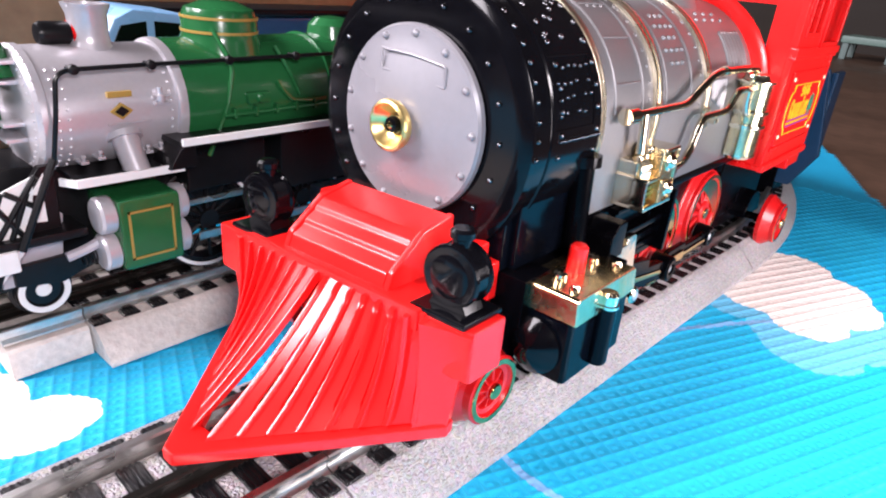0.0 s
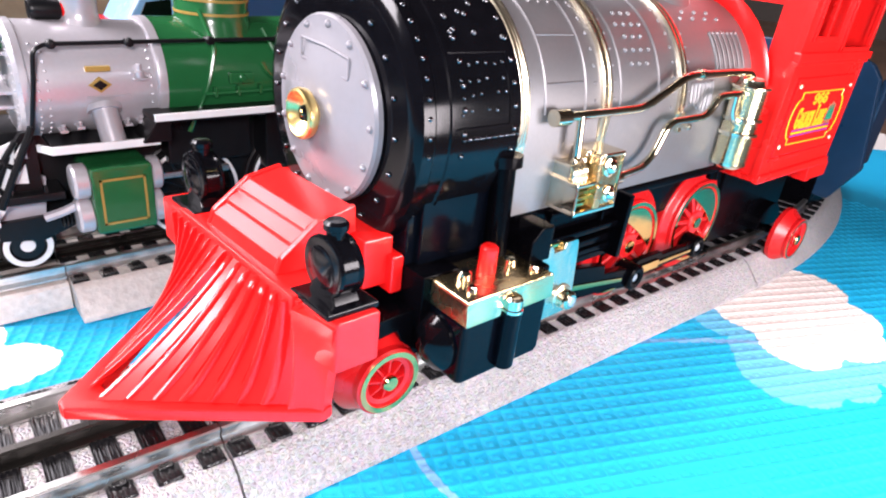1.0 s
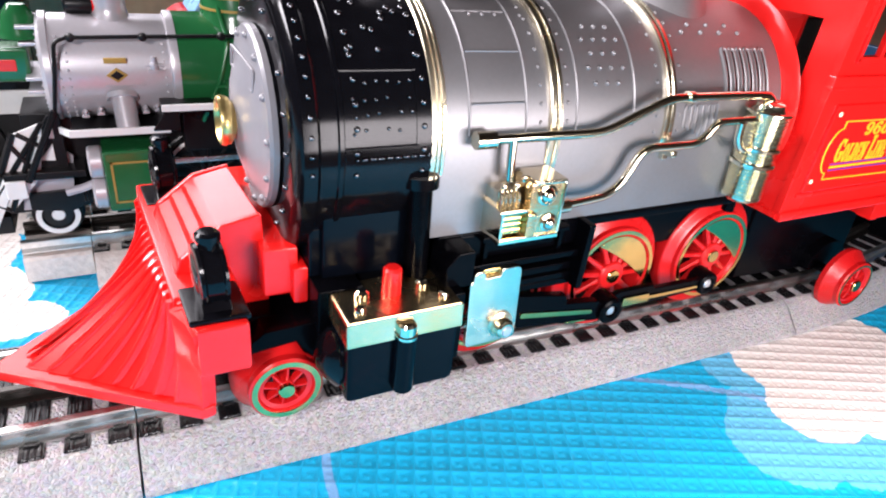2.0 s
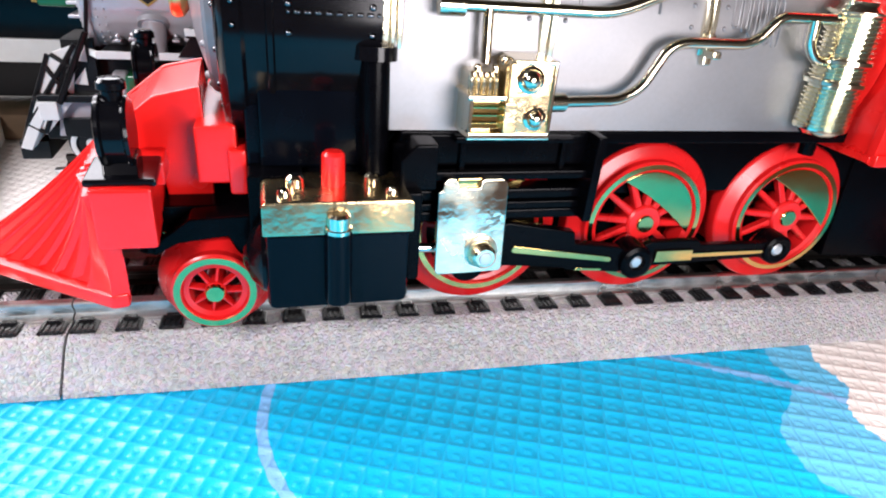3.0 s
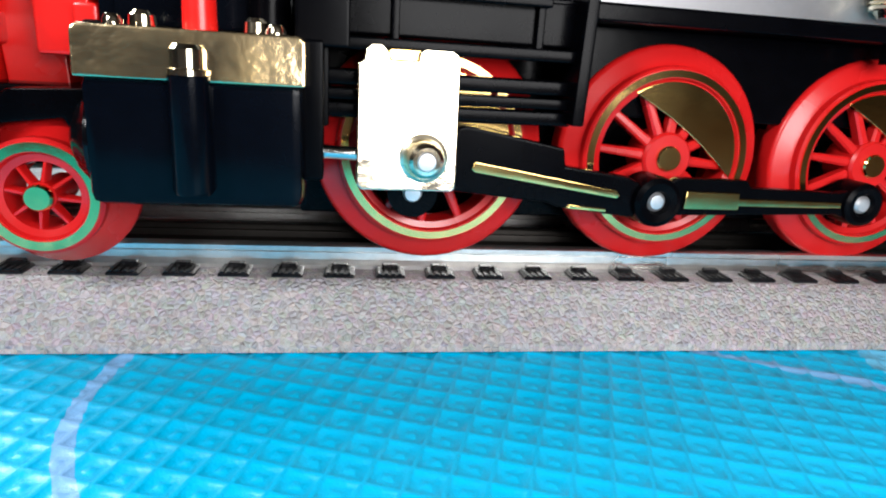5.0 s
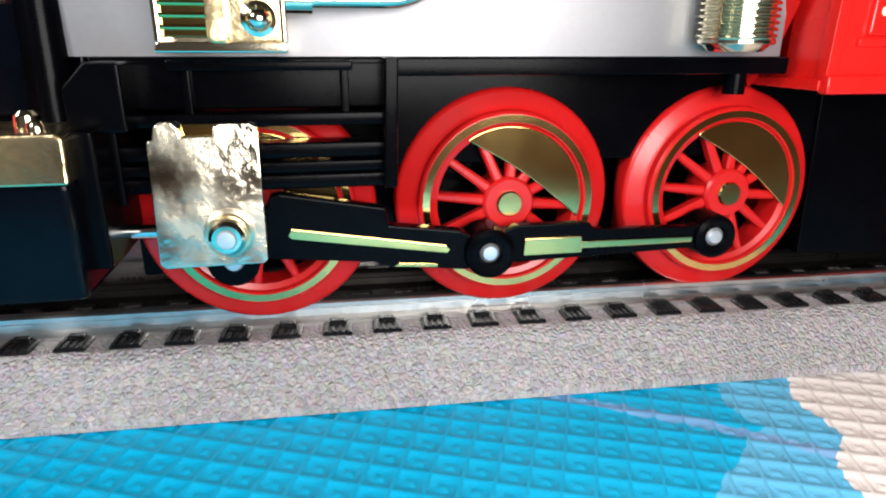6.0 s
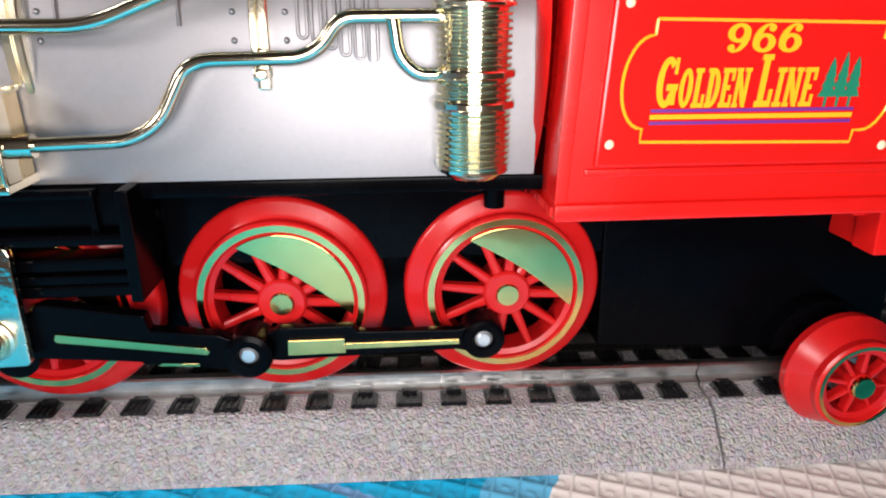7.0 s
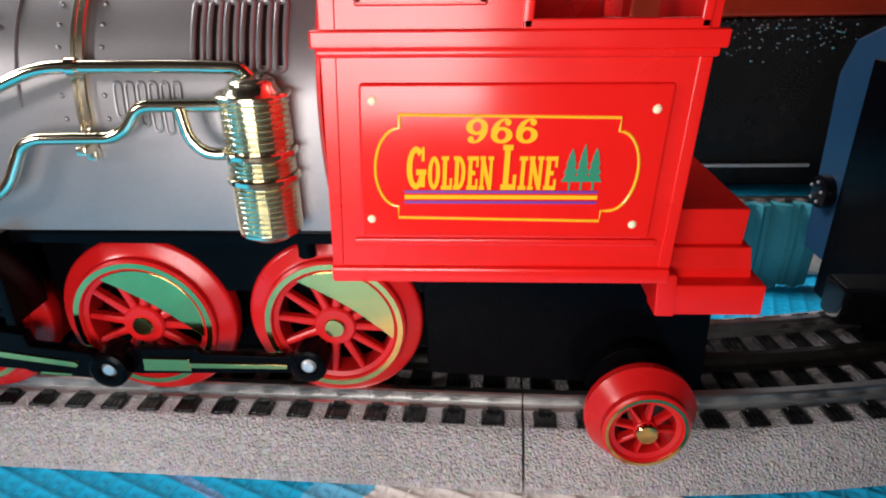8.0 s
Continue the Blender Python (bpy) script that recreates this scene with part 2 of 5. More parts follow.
def prism(bm, outline, y0, y1, plane="xz", bev=0.4):
    """An outline in a plane, drawn out along the third axis."""
    def at(a, b, c):
        return {"xz": (a, c, b), "xy": (a, b, c), "yz": (c, a, b)}[plane]
    lo = [bm.verts.new(at(a, b, y0)) for a, b in outline]
    hi = [bm.verts.new(at(a, b, y1)) for a, b in outline]
    fs = [bm.faces.new(lo), bm.faces.new(hi[::-1])]
    for i in range(len(lo)):
        j = (i + 1) % len(lo)
        fs.append(bm.faces.new((lo[i], hi[i], hi[j], lo[j])))
    bmesh.ops.recalc_face_normals(bm, faces=fs)
    if bev:
        es = list({e for f in fs for e in f.edges})
        bmesh.ops.bevel(bm, geom=es, offset=bev, segments=2, profile=0.5, affect="EDGES")
    return bm


def lathe(bm, profile, axis, centre, seg=32, turn=0.0, sweep=360.0):
    """A profile of (radius, place along the axis) turned about the axis."""
    cx, cy, cz = centre
    rows = []
    full = sweep >= 360
    steps = seg if full else seg + 1
    for r, a in profile:
        ring = []
        for k in range(steps):
            w = radians(turn) + radians(sweep) * k / seg
            c, s = r * math.cos(w), r * math.sin(w)
            p = {"x": (cx + a, cy + c, cz + s), "y": (cx + c, cy + a, cz + s), "z": (cx + c, cy + s, cz + a)}[axis]
            ring.append(bm.verts.new(p))
            if r < 1e-6 and full:
                break
        rows.append(ring)
    for p, q in zip(rows, rows[1:]):
        for k in range(seg):
            j = (k + 1) % steps
            a = [p[k % len(p)], p[j % len(p)], q[j % len(q)], q[k % len(q)]]
            u = list(dict.fromkeys(a))
            if len(u) >= 3:
                bm.faces.new(u)
    return bm


def soften(points, r, n=4):
    """Rounds the corners of a polyline."""
    pts = [Vector(p) for p in points]
    out = [pts[0]]
    for a, b, c in zip(pts, pts[1:], pts[2:]):
        d1, d2 = (a - b), (c - b)
        k = min(r, d1.length * 0.45, d2.length * 0.45)
        p, q = b + d1.normalized() * k, b + d2.normalized() * k
        for i in range(n + 1):
            t = i / n
            out.append((1 - t) ** 2 * p + 2 * t * (1 - t) * b + t * t * q)
    return out + [pts[-1]]


def tube(bm, points, r, seg=12, round_by=0.0):
    pts = soften(points, round_by) if round_by else [Vector(p) for p in points]
    rows = []
    side = None
    for i, p in enumerate(pts):
        d = (pts[min(i + 1, len(pts) - 1)] - pts[max(i - 1, 0)]).normalized()
        if side is None:
            side = d.orthogonal().normalized()
        side = (side - d * side.dot(d)).normalized()
        up = d.cross(side)
        rows.append([bm.verts.new(p + (side * math.cos(w) + up * math.sin(w)) * r) for w in (math.tau * k / seg for k in range(seg))])
    for a, b in zip(rows, rows[1:]):
        for k in range(seg):
            bm.faces.new((a[k], a[(k + 1) % seg], b[(k + 1) % seg], b[k]))
    bm.faces.new(rows[0][::-1])
    bm.faces.new(rows[-1])
    return bm


def stud(bm, p, r, h, axis="y", sign=-1, seg=10):
    """A small domed rivet."""
    lathe(bm, [(r, 0), (r * 0.92, sign * h * 0.4), (r * 0.7, sign * h * 0.75), (r * 0.38, sign * h * 0.94), (0, sign * h)], axis, p, seg)
    return bm


def B():
    return bmesh.new()


def letters(name, text, size, mat, parent, origin, slant=0.0, wide=1.0, bold=0.0, depth=0.25, label=""):
    """Raised lettering on a face that looks towards -y; origin is the lower left corner, in millimetres."""
    cu = bpy.data.curves.new(name, "FONT")
    cu.body, cu.size, cu.extrude, cu.offset, cu.resolution_u = text, size, depth / 2, bold, 3
    tmp = bpy.data.objects.new(name, cu)
    scene.collection.objects.link(tmp)
    deps = bpy.context.evaluated_depsgraph_get()
    me = bpy.data.meshes.new_from_object(tmp.evaluated_get(deps))
    bpy.data.objects.remove(tmp)
    bpy.data.curves.remove(cu)
    base = BASE[parent.name]
    for v in me.vertices:
        x, y, z = v.co
        p = Vector((origin[0] + x * wide + slant * y, origin[1] - z, origin[2] + y))
        v.co = (STANCE.get(tuple(base), Vector)(p) - base) * MM
    me.materials.clear()
    me.materials.append(mat)
    ob = new(name, me)
    ob.parent = parent
    BASE[ob.name] = base
    return tagged(ob, label)


# ---- the room ----
def slab(name, x0, x1, y0, y1, z0, z1, mat, label, category, bev=0):
    return solo(name, box(B(), x0, x1, y0, y1, z0, z1, bev), mat, label, category, kind="structure")


def wall_with_opening(name, axis, at, thick, a0, a1, z1, opening):
    """A wall of four butted pieces round one window opening; axis is the direction that it runs in."""
    o0, o1, h0, h1 = opening
    bm = B()
    for p0, p1, q0, q1 in ((a0, o0, -22, z1), (o1, a1, -22, z1), (o0, o1, -22, h0), (o0, o1, h1, z1)):
        if axis == "x":
            box(bm, p0, p1, at, at + thick, q0, q1, 0)
        else:
            box(bm, at, at + thick, p0, p1, q0, q1, 0)
    return solo(name, bm, WALL, "dark brown panelled wall with an opening to daylight", "wall", kind="structure")


slab("floor", -1700, 2600, -1750, 2300, -40, -22, WOOD, "dark brown boarded floor under the play mat", "floor")
slab("ceiling", -1800, 2700, -1850, 2400, 2400, 2450, CEIL, "dark brown boarded ceiling", "ceiling")
slab("wall_south", -1700, 2600, -1850, -1750, -22, 2400, WALL, "dark brown panelled wall in shade", "wall")
wall_with_opening("wall_west", "y", -1800, 100, -1850, 2400, 2400, (300, 1500, 1050, 2050))
wall_with_opening("wall_north", "x", 2300, 100, -1700, 2600, 2400, (-1650, 150, 700, 2000))
slab("wall_east", 2600, 2700, -1850, 2400, -22, 2400, WALL, "dark brown panelled wall in shade", "wall")

# ---- foam play mat: sunken squares between low ridges, each with a small raised dot ----
DISCS = [(0.236, -0.060, 0.0205), (0.2235, -0.083, 0.017), (0.262, -0.060, 0.021), (0.285, -0.062, 0.018), (0.250, -0.086, 0.023),
         (0.268, -0.083, 0.018), (-0.062, 0.095, 0.032), (-0.034, 0.070, 0.017), (-0.072, 0.135, 0.036), (-0.095, 0.175, 0.05), (-0.038, 0.178, 0.030), (-0.085, 0.105, 0.03), (0.69, 0.055, 0.045), (0.75, 0.07, 0.05)]
HALOS = [(0.2165, -0.055, 0.0155), (0.207, -0.078, 0.016), (0.199, -0.090, 0.020), (0.214, -0.103, 0.014), (0.238, -0.108, 0.015)]


def sag(y):
    """The mat lies lower under the back track."""
    t = min(1, max(0, (y - 35) / 50))
    return 8.0 * t * t * (3 - 2 * t)


def foam_mat():
    pitch, turn, edge = 5.52, radians(-23.5), radians(23)
    c, s = math.cos(turn), math.sin(turn)
    ce, se = math.cos(edge), math.sin(edge)
    verts, faces, index = [], [], {}

    def inside(x, y):
        u, v = x * ce + y * se, -x * se + y * ce
        return -480 < u < 760 and -250 < v < 640

    def vert(key, x, y, z):
        if key not in index:
            index[key] = len(verts)
            verts.append((x * MM, y * MM, (z - sag(y)) * MM))
        return index[key]

    def place(i, j):
        a, b = (i - 0.5) * pitch, (j - 0.5) * pitch
        return 121.3 + a * c - b * s, -54.0 + a * s + b * c

    n = 230
    for i in range(-n, n):
        for j in range(-n, n):
            x, y = place(i + 0.5, j + 0.5)
            if not inside(x, y):
                continue
            near = -130 < x < 460 and -190 < y < 190
            o = [vert((i + p, j + q), *place(i + p, j + q), 0.0) for p, q in ((0, 0), (1, 0), (1, 1), (0, 1))]
            if not near:
                t = vert((i, j, "t"), x, y, -0.4)
                faces.extend((o[k], o[(k + 1) % 4], t) for k in range(4))
                continue
            rings = [o]
            for inset, z in ((0.055, -0.04), (0.10, -0.26), (0.18, -0.50), (0.32, -0.60), (0.38, -0.44), (0.44, -0.30)):
                rings.append([vert((i, j, inset, p, q), *place(i + (1 - inset if p else inset), j + (1 - inset if q else inset)), z) for p, q in ((0, 0), (1, 0), (1, 1), (0, 1))])
            for a, b in zip(rings, rings[1:]):
                for k in range(4):
                    m = (k + 1) % 4
                    faces.append((a[k], a[m], b[m], b[k]))
            faces.append(tuple(rings[-1]))
    me = bpy.data.meshes.new("play_mat")
    me.from_pydata(verts, [], faces)
    me.polygons.foreach_set("use_smooth", [True] * len(me.polygons))
    me.materials.append(mat_print(DISCS, HALOS, [(0.1030, -0.0555, 0.052, 0.0, 0.082), (0.029, -0.311, 0.300, 0.150, 0.222)]))
    ob = new("play_mat", me)
    ob.location = (0, 0, 0.0)
    return tagged(ob, "cyan embossed foam play mat printed with white clouds", "play mat", kind="structure")


foam_mat()
# underside of the mat, down to the floor
under = B()
e23 = [(u * math.cos(radians(23)) - v * math.sin(radians(23)), u * math.sin(radians(23)) + v * math.cos(radians(23))) for u, v in ((-480, -250), (760, -250), (760, 640), (-480, 640))]
prism(under, e23, -22, -9.5, "xy", 0)
solo("mat_core", under, material("cyan_foam", (0.0, 0.36, 0.6), 0.6, vary=0.08), "cyan foam body of the play mat", "play mat", kind="structure")


# ---- track ----
HEAD, JOINT = radians(-2.45), Vector((5.0, -0.6))
PITCH, STRAIGHT, RADIUS = 10.58, 254.8, 457.0


def main_line(s):
    """Place and heading along the front track's centre line, in millimetres from the first joint."""
    d = Vector((math.cos(HEAD), math.sin(HEAD)))
    if s <= STRAIGHT:
        return JOINT + d * s, HEAD
    w = (s - STRAIGHT) / RADIUS
    start, side = JOINT + d * STRAIGHT, Vector((-math.sin(HEAD), math.cos(HEAD)))
    return start + d * RADIUS * math.sin(w) + side * RADIUS * (1 - math.cos(w)), HEAD + w


def back_line(s):
    return Vector((s, 123.5)), 0.0


def sweep(bm, line, profile, s0, s1, step):
    rows = []
    count = max(1, int(math.ceil((s1 - s0) / step)))
    for k in range(count + 1):
        p, h = line(s0 + (s1 - s0) * k / count)
        side = Vector((-math.sin(h), math.cos(h)))
        rows.append([bm.verts.new((p.x + side.x * w, p.y + side.y * w, z)) for w, z in profile])
    m = len(profile)
    for a, b in zip(rows, rows[1:]):
        for k in range(m):
            bm.faces.new((a[k], a[(k + 1) % m], b[(k + 1) % m], b[k]))
    bm.faces.new(rows[0])
    bm.faces.new(rows[-1][::-1])
    return bm


BED_SHAPE = [(-37.4, 0.2), (-37, 1.6), (-29.4, 9.6), (-27.6, 10.6), (-26.2, 11.3), (26.2, 11.3), (27.6, 10.6), (29.4, 9.6), (37, 1.6), (37.4, 0.2)]
NARROW_BED = [(-24, 0.2), (-23, 9.5), (-22, 10.6), (22, 10.6), (23, 9.5), (24, 0.2)]


def rail_shape(w):
    return [(w - 2.9, 11.4), (w - 2.9, 12.2), (w - 0.9, 12.9), (w - 0.8, 14.4), (w - 1.5, 14.9), (w - 1.5, 15.9), (w - 1.0, 16.3),
            (w + 1.0, 16.3), (w + 1.5, 15.9), (w + 1.5, 14.9), (w + 0.8, 14.4), (w + 0.9, 12.9), (w + 2.9, 12.2), (w + 2.9, 11.4)]


sleeper_bm = box(B(), -3.1, 3.1, -25.6, 25.6, 9.5, 12.0, 0.35, 1)
for w in (-20.6, 20.6):
    box(sleeper_bm, -1.7, 1.7, w - 0.9, w + 0.9, 11.8, 12.9, 0.2, 1)
for k in range(4):
    box(sleeper_bm, -2.6 + 1.4 * k, -1.9 + 1.4 * k, -25.2, 25.2, 11.9, 12.25, 0)
SLEEPER = mesh_of("sleeper", sleeper_bm, TIE)


def track_section(line, s0, s1, label, shape=BED_SHAPE, ties=True, lead=3.5, level=0.0, bed=BED):
    p, h = line(s0)
    t = thing("track_section", (p.x, p.y, 0), label, "toy track", "sections of toy track")
    t.location.z = level * MM
    step = 500 if line is not main_line or s1 <= STRAIGHT else 12
    part("ballast_bed", sweep(B(), line, shape, s0 + 0.35, s1 - 0.35, step), bed, t, "", 24)
    for w, mat, name in ((-17.2, STEEL, "rail"), (0, DARK_RAIL, "centre_rail"), (17.2, STEEL, "rail")):
        part(name, sweep(B(), line, rail_shape(w), s0 + 0.2, s1 - 0.2, step), mat, t, "", 24)
    s = s0 + lead
    while ties and s < s1 - 3:
        q, h = line(s)
        ob = new("sleeper", SLEEPER)
        ob.parent = t
        ob.location = ((q.x - p.x) * MM, (q.y - p.y) * MM, 0)
        ob.rotation_euler = (0, 0, h)
        s += PITCH
    return t


TRACK = "grey ballasted toy track with black sleepers and three rails"
track_section(main_line, -254.0, 0, TRACK, lead=6.5)
track_section(main_line, 0, STRAIGHT, TRACK)
for k in range(4):
    track_section(main_line, STRAIGHT + 180 * k, STRAIGHT + 180 * (k + 1), "curved grey ballasted toy track with black sleepers", lead=5.5)
# back track: its brighter light is painted into the ballast colour
for k in range(3):
    track_section(back_line, -6 + 254 * k, -6 + 254 * (k + 1), TRACK, level=-7.6, bed=LIT_BED)
track_section(back_line, -32, -6, "short narrow toy track without sleepers, its ballast coloured as brightly lit", NARROW_BED, ties=False, level=-7.6, bed=LIT_BED)


# ---- the red, black and silver toy locomotive ----
loco = thing("toy_locomotive", (150, 0, 12), "red, black and silver plastic toy steam locomotive on grey track", "toy locomotive")



def stance(p):
    """The engine stands a touch nose-up, its cab raked."""
    x = p.x - 1.3 * min(1.2, max(0, (95 - p.x) / 45)) - 0.04 * max(0, p.x - 214)
    rake = 0.05 * (p.z - 87) * min(1, max(0, (p.x - 214) / 3)) * min(1, max(0, (p.z - 58) / 4))
    return Vector((x + rake, p.y, p.z + (160 - p.x) * 0.006 * p.z / 92))


STANCE[tuple(BASE[loco.name])] = stance

# pilot with fins, beam, step box
FY = -2.7  # the front assembly's middle


def fan(u, v, side, lift=0.0):
    """A point of the pilot's hollow front: u from the middle outwards, v from the top down."""
    f = 0.06 + 0.80 * u
    a = Vector((15.6, FY + side * (2.0 + 31.0 * u), 56.6))
    b = Vector((-24.0 + 43.5 * f, FY + side * (1.0 + 39.0 * f), 25.6 + 4.2 * f))
    m = (a + b) / 2 + Vector((2.6, 0, -2.0))
    p = (1 - v) ** 2 * a + 2 * v * (1 - v) * m + v * v * b
    return p + Vector((0.75, -side * 0.2, 0.45)) * lift


def front(bm, shift=FY):
    """Sets a part on the pilot truck, which is steered and leans a little."""
    for v in bm.verts:
        v.co.y += shift
        v.co.x -= 0.055 * (v.co.y - FY)
        v.co.z -= 0.016 * (v.co.y - FY)
    return bm


def strip(bm, path, wide, deep, cross):
    """A fin with a rounded front edge along a path."""
    rows = []
    c = cross.normalized() * wide / 2
    d = Vector((0.8, 0, 0.25)).normalized()
    for p in path:
        rows.append([bm.verts.new(p + c * k + d * q) for k, q in ((-1, deep), (-1, 0.45), (-0.7, 0.12), (0, 0), (0.7, 0.12), (1, 0.45), (1, deep))])
    for a, b in zip(rows, rows[1:]):
        for k in range(7):
            bm.faces.new((a[k], a[(k + 1) % 7], b[(k + 1) % 7], b[k]))
    bm.faces.new(rows[0])
    bm.faces.new(rows[-1][::-1])
    return bm


lip = prism(B(), [(-26.4, -1.2), (-26.4, 2.4), (19.5, 40.5), (23, 39.5), (23, 36), (20, 35), (-16, 3.4), (-16, -3.4), (20, -35), (23, -36), (23, -39.5), (19.5, -40.5)], 22.6, 26.2, "xy", 0.8)
for v in lip.verts:
    v.co.z += 4.4 * abs(v.co.y) / 40
pilot = part("pilot", front(lip), RED, loco, "pointed red plastic pilot with raised fins")
FINS = 8
for side in (-1, 1):
    for k in range(FINS):
        u = k / (FINS - 1)
        path = [fan(u, v / 10 * 0.93, side) for v in range(11)]
        part("fin", front(strip(B(), path, 1.4, 5.5, Vector((0.45, side, 0))), 0), RED_GLOSS, pilot, "", 60)
    for k in range(FINS - 1):
        web = B()
        u0, u1 = (k + 0.03) / (FINS - 1), (k + 1.0) / (FINS - 1)
        lo, hi = [], []
        for v in range(11):
            slit = 0.24 if 4 <= v <= 8 else 0.03
            for uu, tgt in ((u0, lo), (u1 - slit / (FINS - 1), hi)):
                p = fan(uu, v / 10, side, 2.6)
                tgt.append((web.verts.new(p), web.verts.new(p + Vector((1.4, 0, 0.4)))))
        for v in range(10):
            a, b, c, d = lo[v], hi[v], hi[v + 1], lo[v + 1]
            web.faces.new((a[0], b[0], c[0], d[0]))
            web.faces.new((a[1], d[1], c[1], b[1]))
            web.faces.new((a[0], d[0], d[1], a[1]))
            web.faces.new((b[0], b[1], c[1], c[0]))
        web.faces.new((lo[0][0], lo[0][1], hi[0][1], hi[0][0]))
        web.faces.new((lo[10][0], hi[10][0], hi[10][1], lo[10][1]))
        part("web", front(web, 0), RED, pilot)
    # solid flank outside the fins
    flank = B()
    rows = []
    for v in range(11):
        t = v / 10
        a = fan(1.0, t, side)
        top, bot = Vector((18.6, FY + side * 45.0, 56.4)), Vector((19.6, FY + side * 40.0, 29.4))
        b = top.lerp(bot, t) + Vector((0.6, -side * 0.8, 0)) * (4 * t * (1 - t))
        rows.append((a, a.lerp(b, 0.5) + Vector((0.8, 0, 0)), b, b + Vector((3.5, -side * 1.5, 0)), a + Vector((5, -side, 1))))
    vr = [[flank.verts.new(p) for p in r] for r in rows]
    for a, b in zip(vr, vr[1:]):
        for k in range(5):
            flank.faces.new((a[k], a[(k + 1) % 5], b[(k + 1) % 5], b[k]))
    flank.faces.new(vr[0])
    flank.faces.new(vr[-1][::-1])
    part("flank", front(flank, 0), RED, pilot)
beam = part("buffer_beam", front(prism(B(), [(17.5, -30), (19.5, -44.8), (31.5, -44.8), (30, 44.8), (17.5, 44.8), (16.5, 30)], 44, 57.6, "xy", 0.9)), RED, loco)
part("beam_plate", front(box(B(), 16.8, 33, -31, 31, 53, 58.6, 0.8)), RED, loco)
stair = [(19.0, 57.4), (20.6, 62.0), (24.2, 64.2), (24.5, 65.3), (27.8, 67.3), (28.1, 68.3), (31.0, 70.1), (41.2, 72.6), (42.4, 46), (32, 46), (31, 57.4)]
cheek = [(18.8, 57.6), (20.8, 62.6), (31, 70.7), (41.5, 73.0), (42.6, 46), (32, 46), (31, 57.6)]
stepbox = part("step_box", front(prism(B(), stair, -20.4, 13.6, "xz", 0.5), 0), RED, loco, "red step box with three shallow treads")
for y in (-22.4, 13.6):
    part("cheek", front(prism(B(), cheek, y, y + 2.0, "xz", 0.6), 0), RED, stepbox)
part("rear_bracket", box(box(B(), 41, 50, -29, 29, 52, 66, 0.8), 48, 52, -31.5, 31.5, 50, 61, 0.8), RED, loco)
part("front_frame", box(box(B(), 31.2, 56, -30, 30, 33, 47, 0.6), 52, 64, -40, 40, 38, 58, 0.6), BLACK, loco)
part("bogie_frame", prism(B(), [(30.5, 37.6), (31, 40.6), (39, 46.6), (56, 47.4), (56, 33), (52, 31), (47, 42), (36, 40.6)], -37.2, -28, "xz", 0.5), BLACK, loco, "black bogie frame")
part("coupling_stub", tube(B(), [(30, -33, 47), (30, -33, 38)], 3.2), BLACK, loco)
part("brass_clip", box(B(), 27.5, 33.5, -34.5, -28, 41.5, 42.6, 0.2), GOLD, loco)


def marker_lamp(y):
    x = 25.4
    base = prism(B(), [(x - 7, y - 8), (x + 7, y - 8), (x + 7, y + 8), (x - 7, y + 8)], 57.2, 59.0, "xy", 0.6)
    lamp = part("marker_lamp", front(base, 0), GLOSS_BLACK, loco, "small black marker lamp")
    can = lathe(B(), [(0, -3.6), (6.6, -3.6), (7.4, -3.3), (7.6, -2.5), (7.0, -2.0), (7.0, 1.6), (7.6, 2.1), (7.4, 2.8), (0, 2.8)], "x", (x, y, 66.8), 28)
    part("can", front(can, 0), GLOSS_BLACK, lamp)
    part("lens", front(lathe(B(), [(0, -4.3), (2.4, -4.2), (4.6, -3.9), (5.6, -3.4)], "x", (x, y, 66.8), 24), 0), GLOSS_BLACK, lamp)
    part("stand", front(prism(B(), [(y - 5.5, 58.6), (y + 5.5, 58.6), (y + 3.6, 62), (y - 3.6, 62)], x - 3.4, x + 3.4, "yz", 0.4), 0), GLOSS_BLACK, lamp)
    part("chimney", front(lathe(B(), [(0, 73.4), (2.2, 73.4), (2.2, 75.2), (2.9, 75.6), (2.9, 77.0), (2.2, 77.7), (0, 77.9)], "z", (x, y, 0), 18), 0), GLOSS_BLACK, lamp)


marker_lamp(-37.5)
marker_lamp(29.6)

# smokebox and its door
CZ = 92.0
smoke = part("smokebox", lathe(B(), [(0, 47.5), (23.0, 47.5), (25.5, 48.0), (33.0, 48.0), (35.6, 48.6), (37.2, 50.0), (37.2, 53.2), (36.6, 54.0), (36.6, 58), (37.0, 58.4), (37.0, 59.4), (36.6, 59.8), (36.6, 82), (0, 82)],
                               "x", (-0.6, -1.0, CZ), 72), GLOSS_BLACK, loco, "glossy black smokebox")
door = part("smokebox_door", lathe(B(), [(0, 41.6), (5, 41.9), (12, 43.2), (18.5, 45.2), (21.4, 46.0), (23.6, 46.2), (24.2, 47.0), (24.2, 48.4), (0, 48.4)], "x", (-1.6, -1.8, CZ), 56), DISC, loco, "pale grey domed door")
for k in range(13):
    w = math.tau * k / 13 + 0.2
    part("bolt", stud(B(), (44.5, -1.8 + 22.0 * math.cos(w), CZ + 22.0 * math.sin(w)), 1.0, 1.1, "x", -1), DISC, door)
part("door_plate", tube(B(), [(42.4, 6.0, 109.4), (42.8, -5, 109.0), (43.6, -14.6, 107.6), (43.2, -15.2, 102.6), (42.3, -5, 104.0), (42.1, 5.6, 104.4), (42.4, 6.0, 109.4)], 0.34, 8, 0.8), DISC, door)
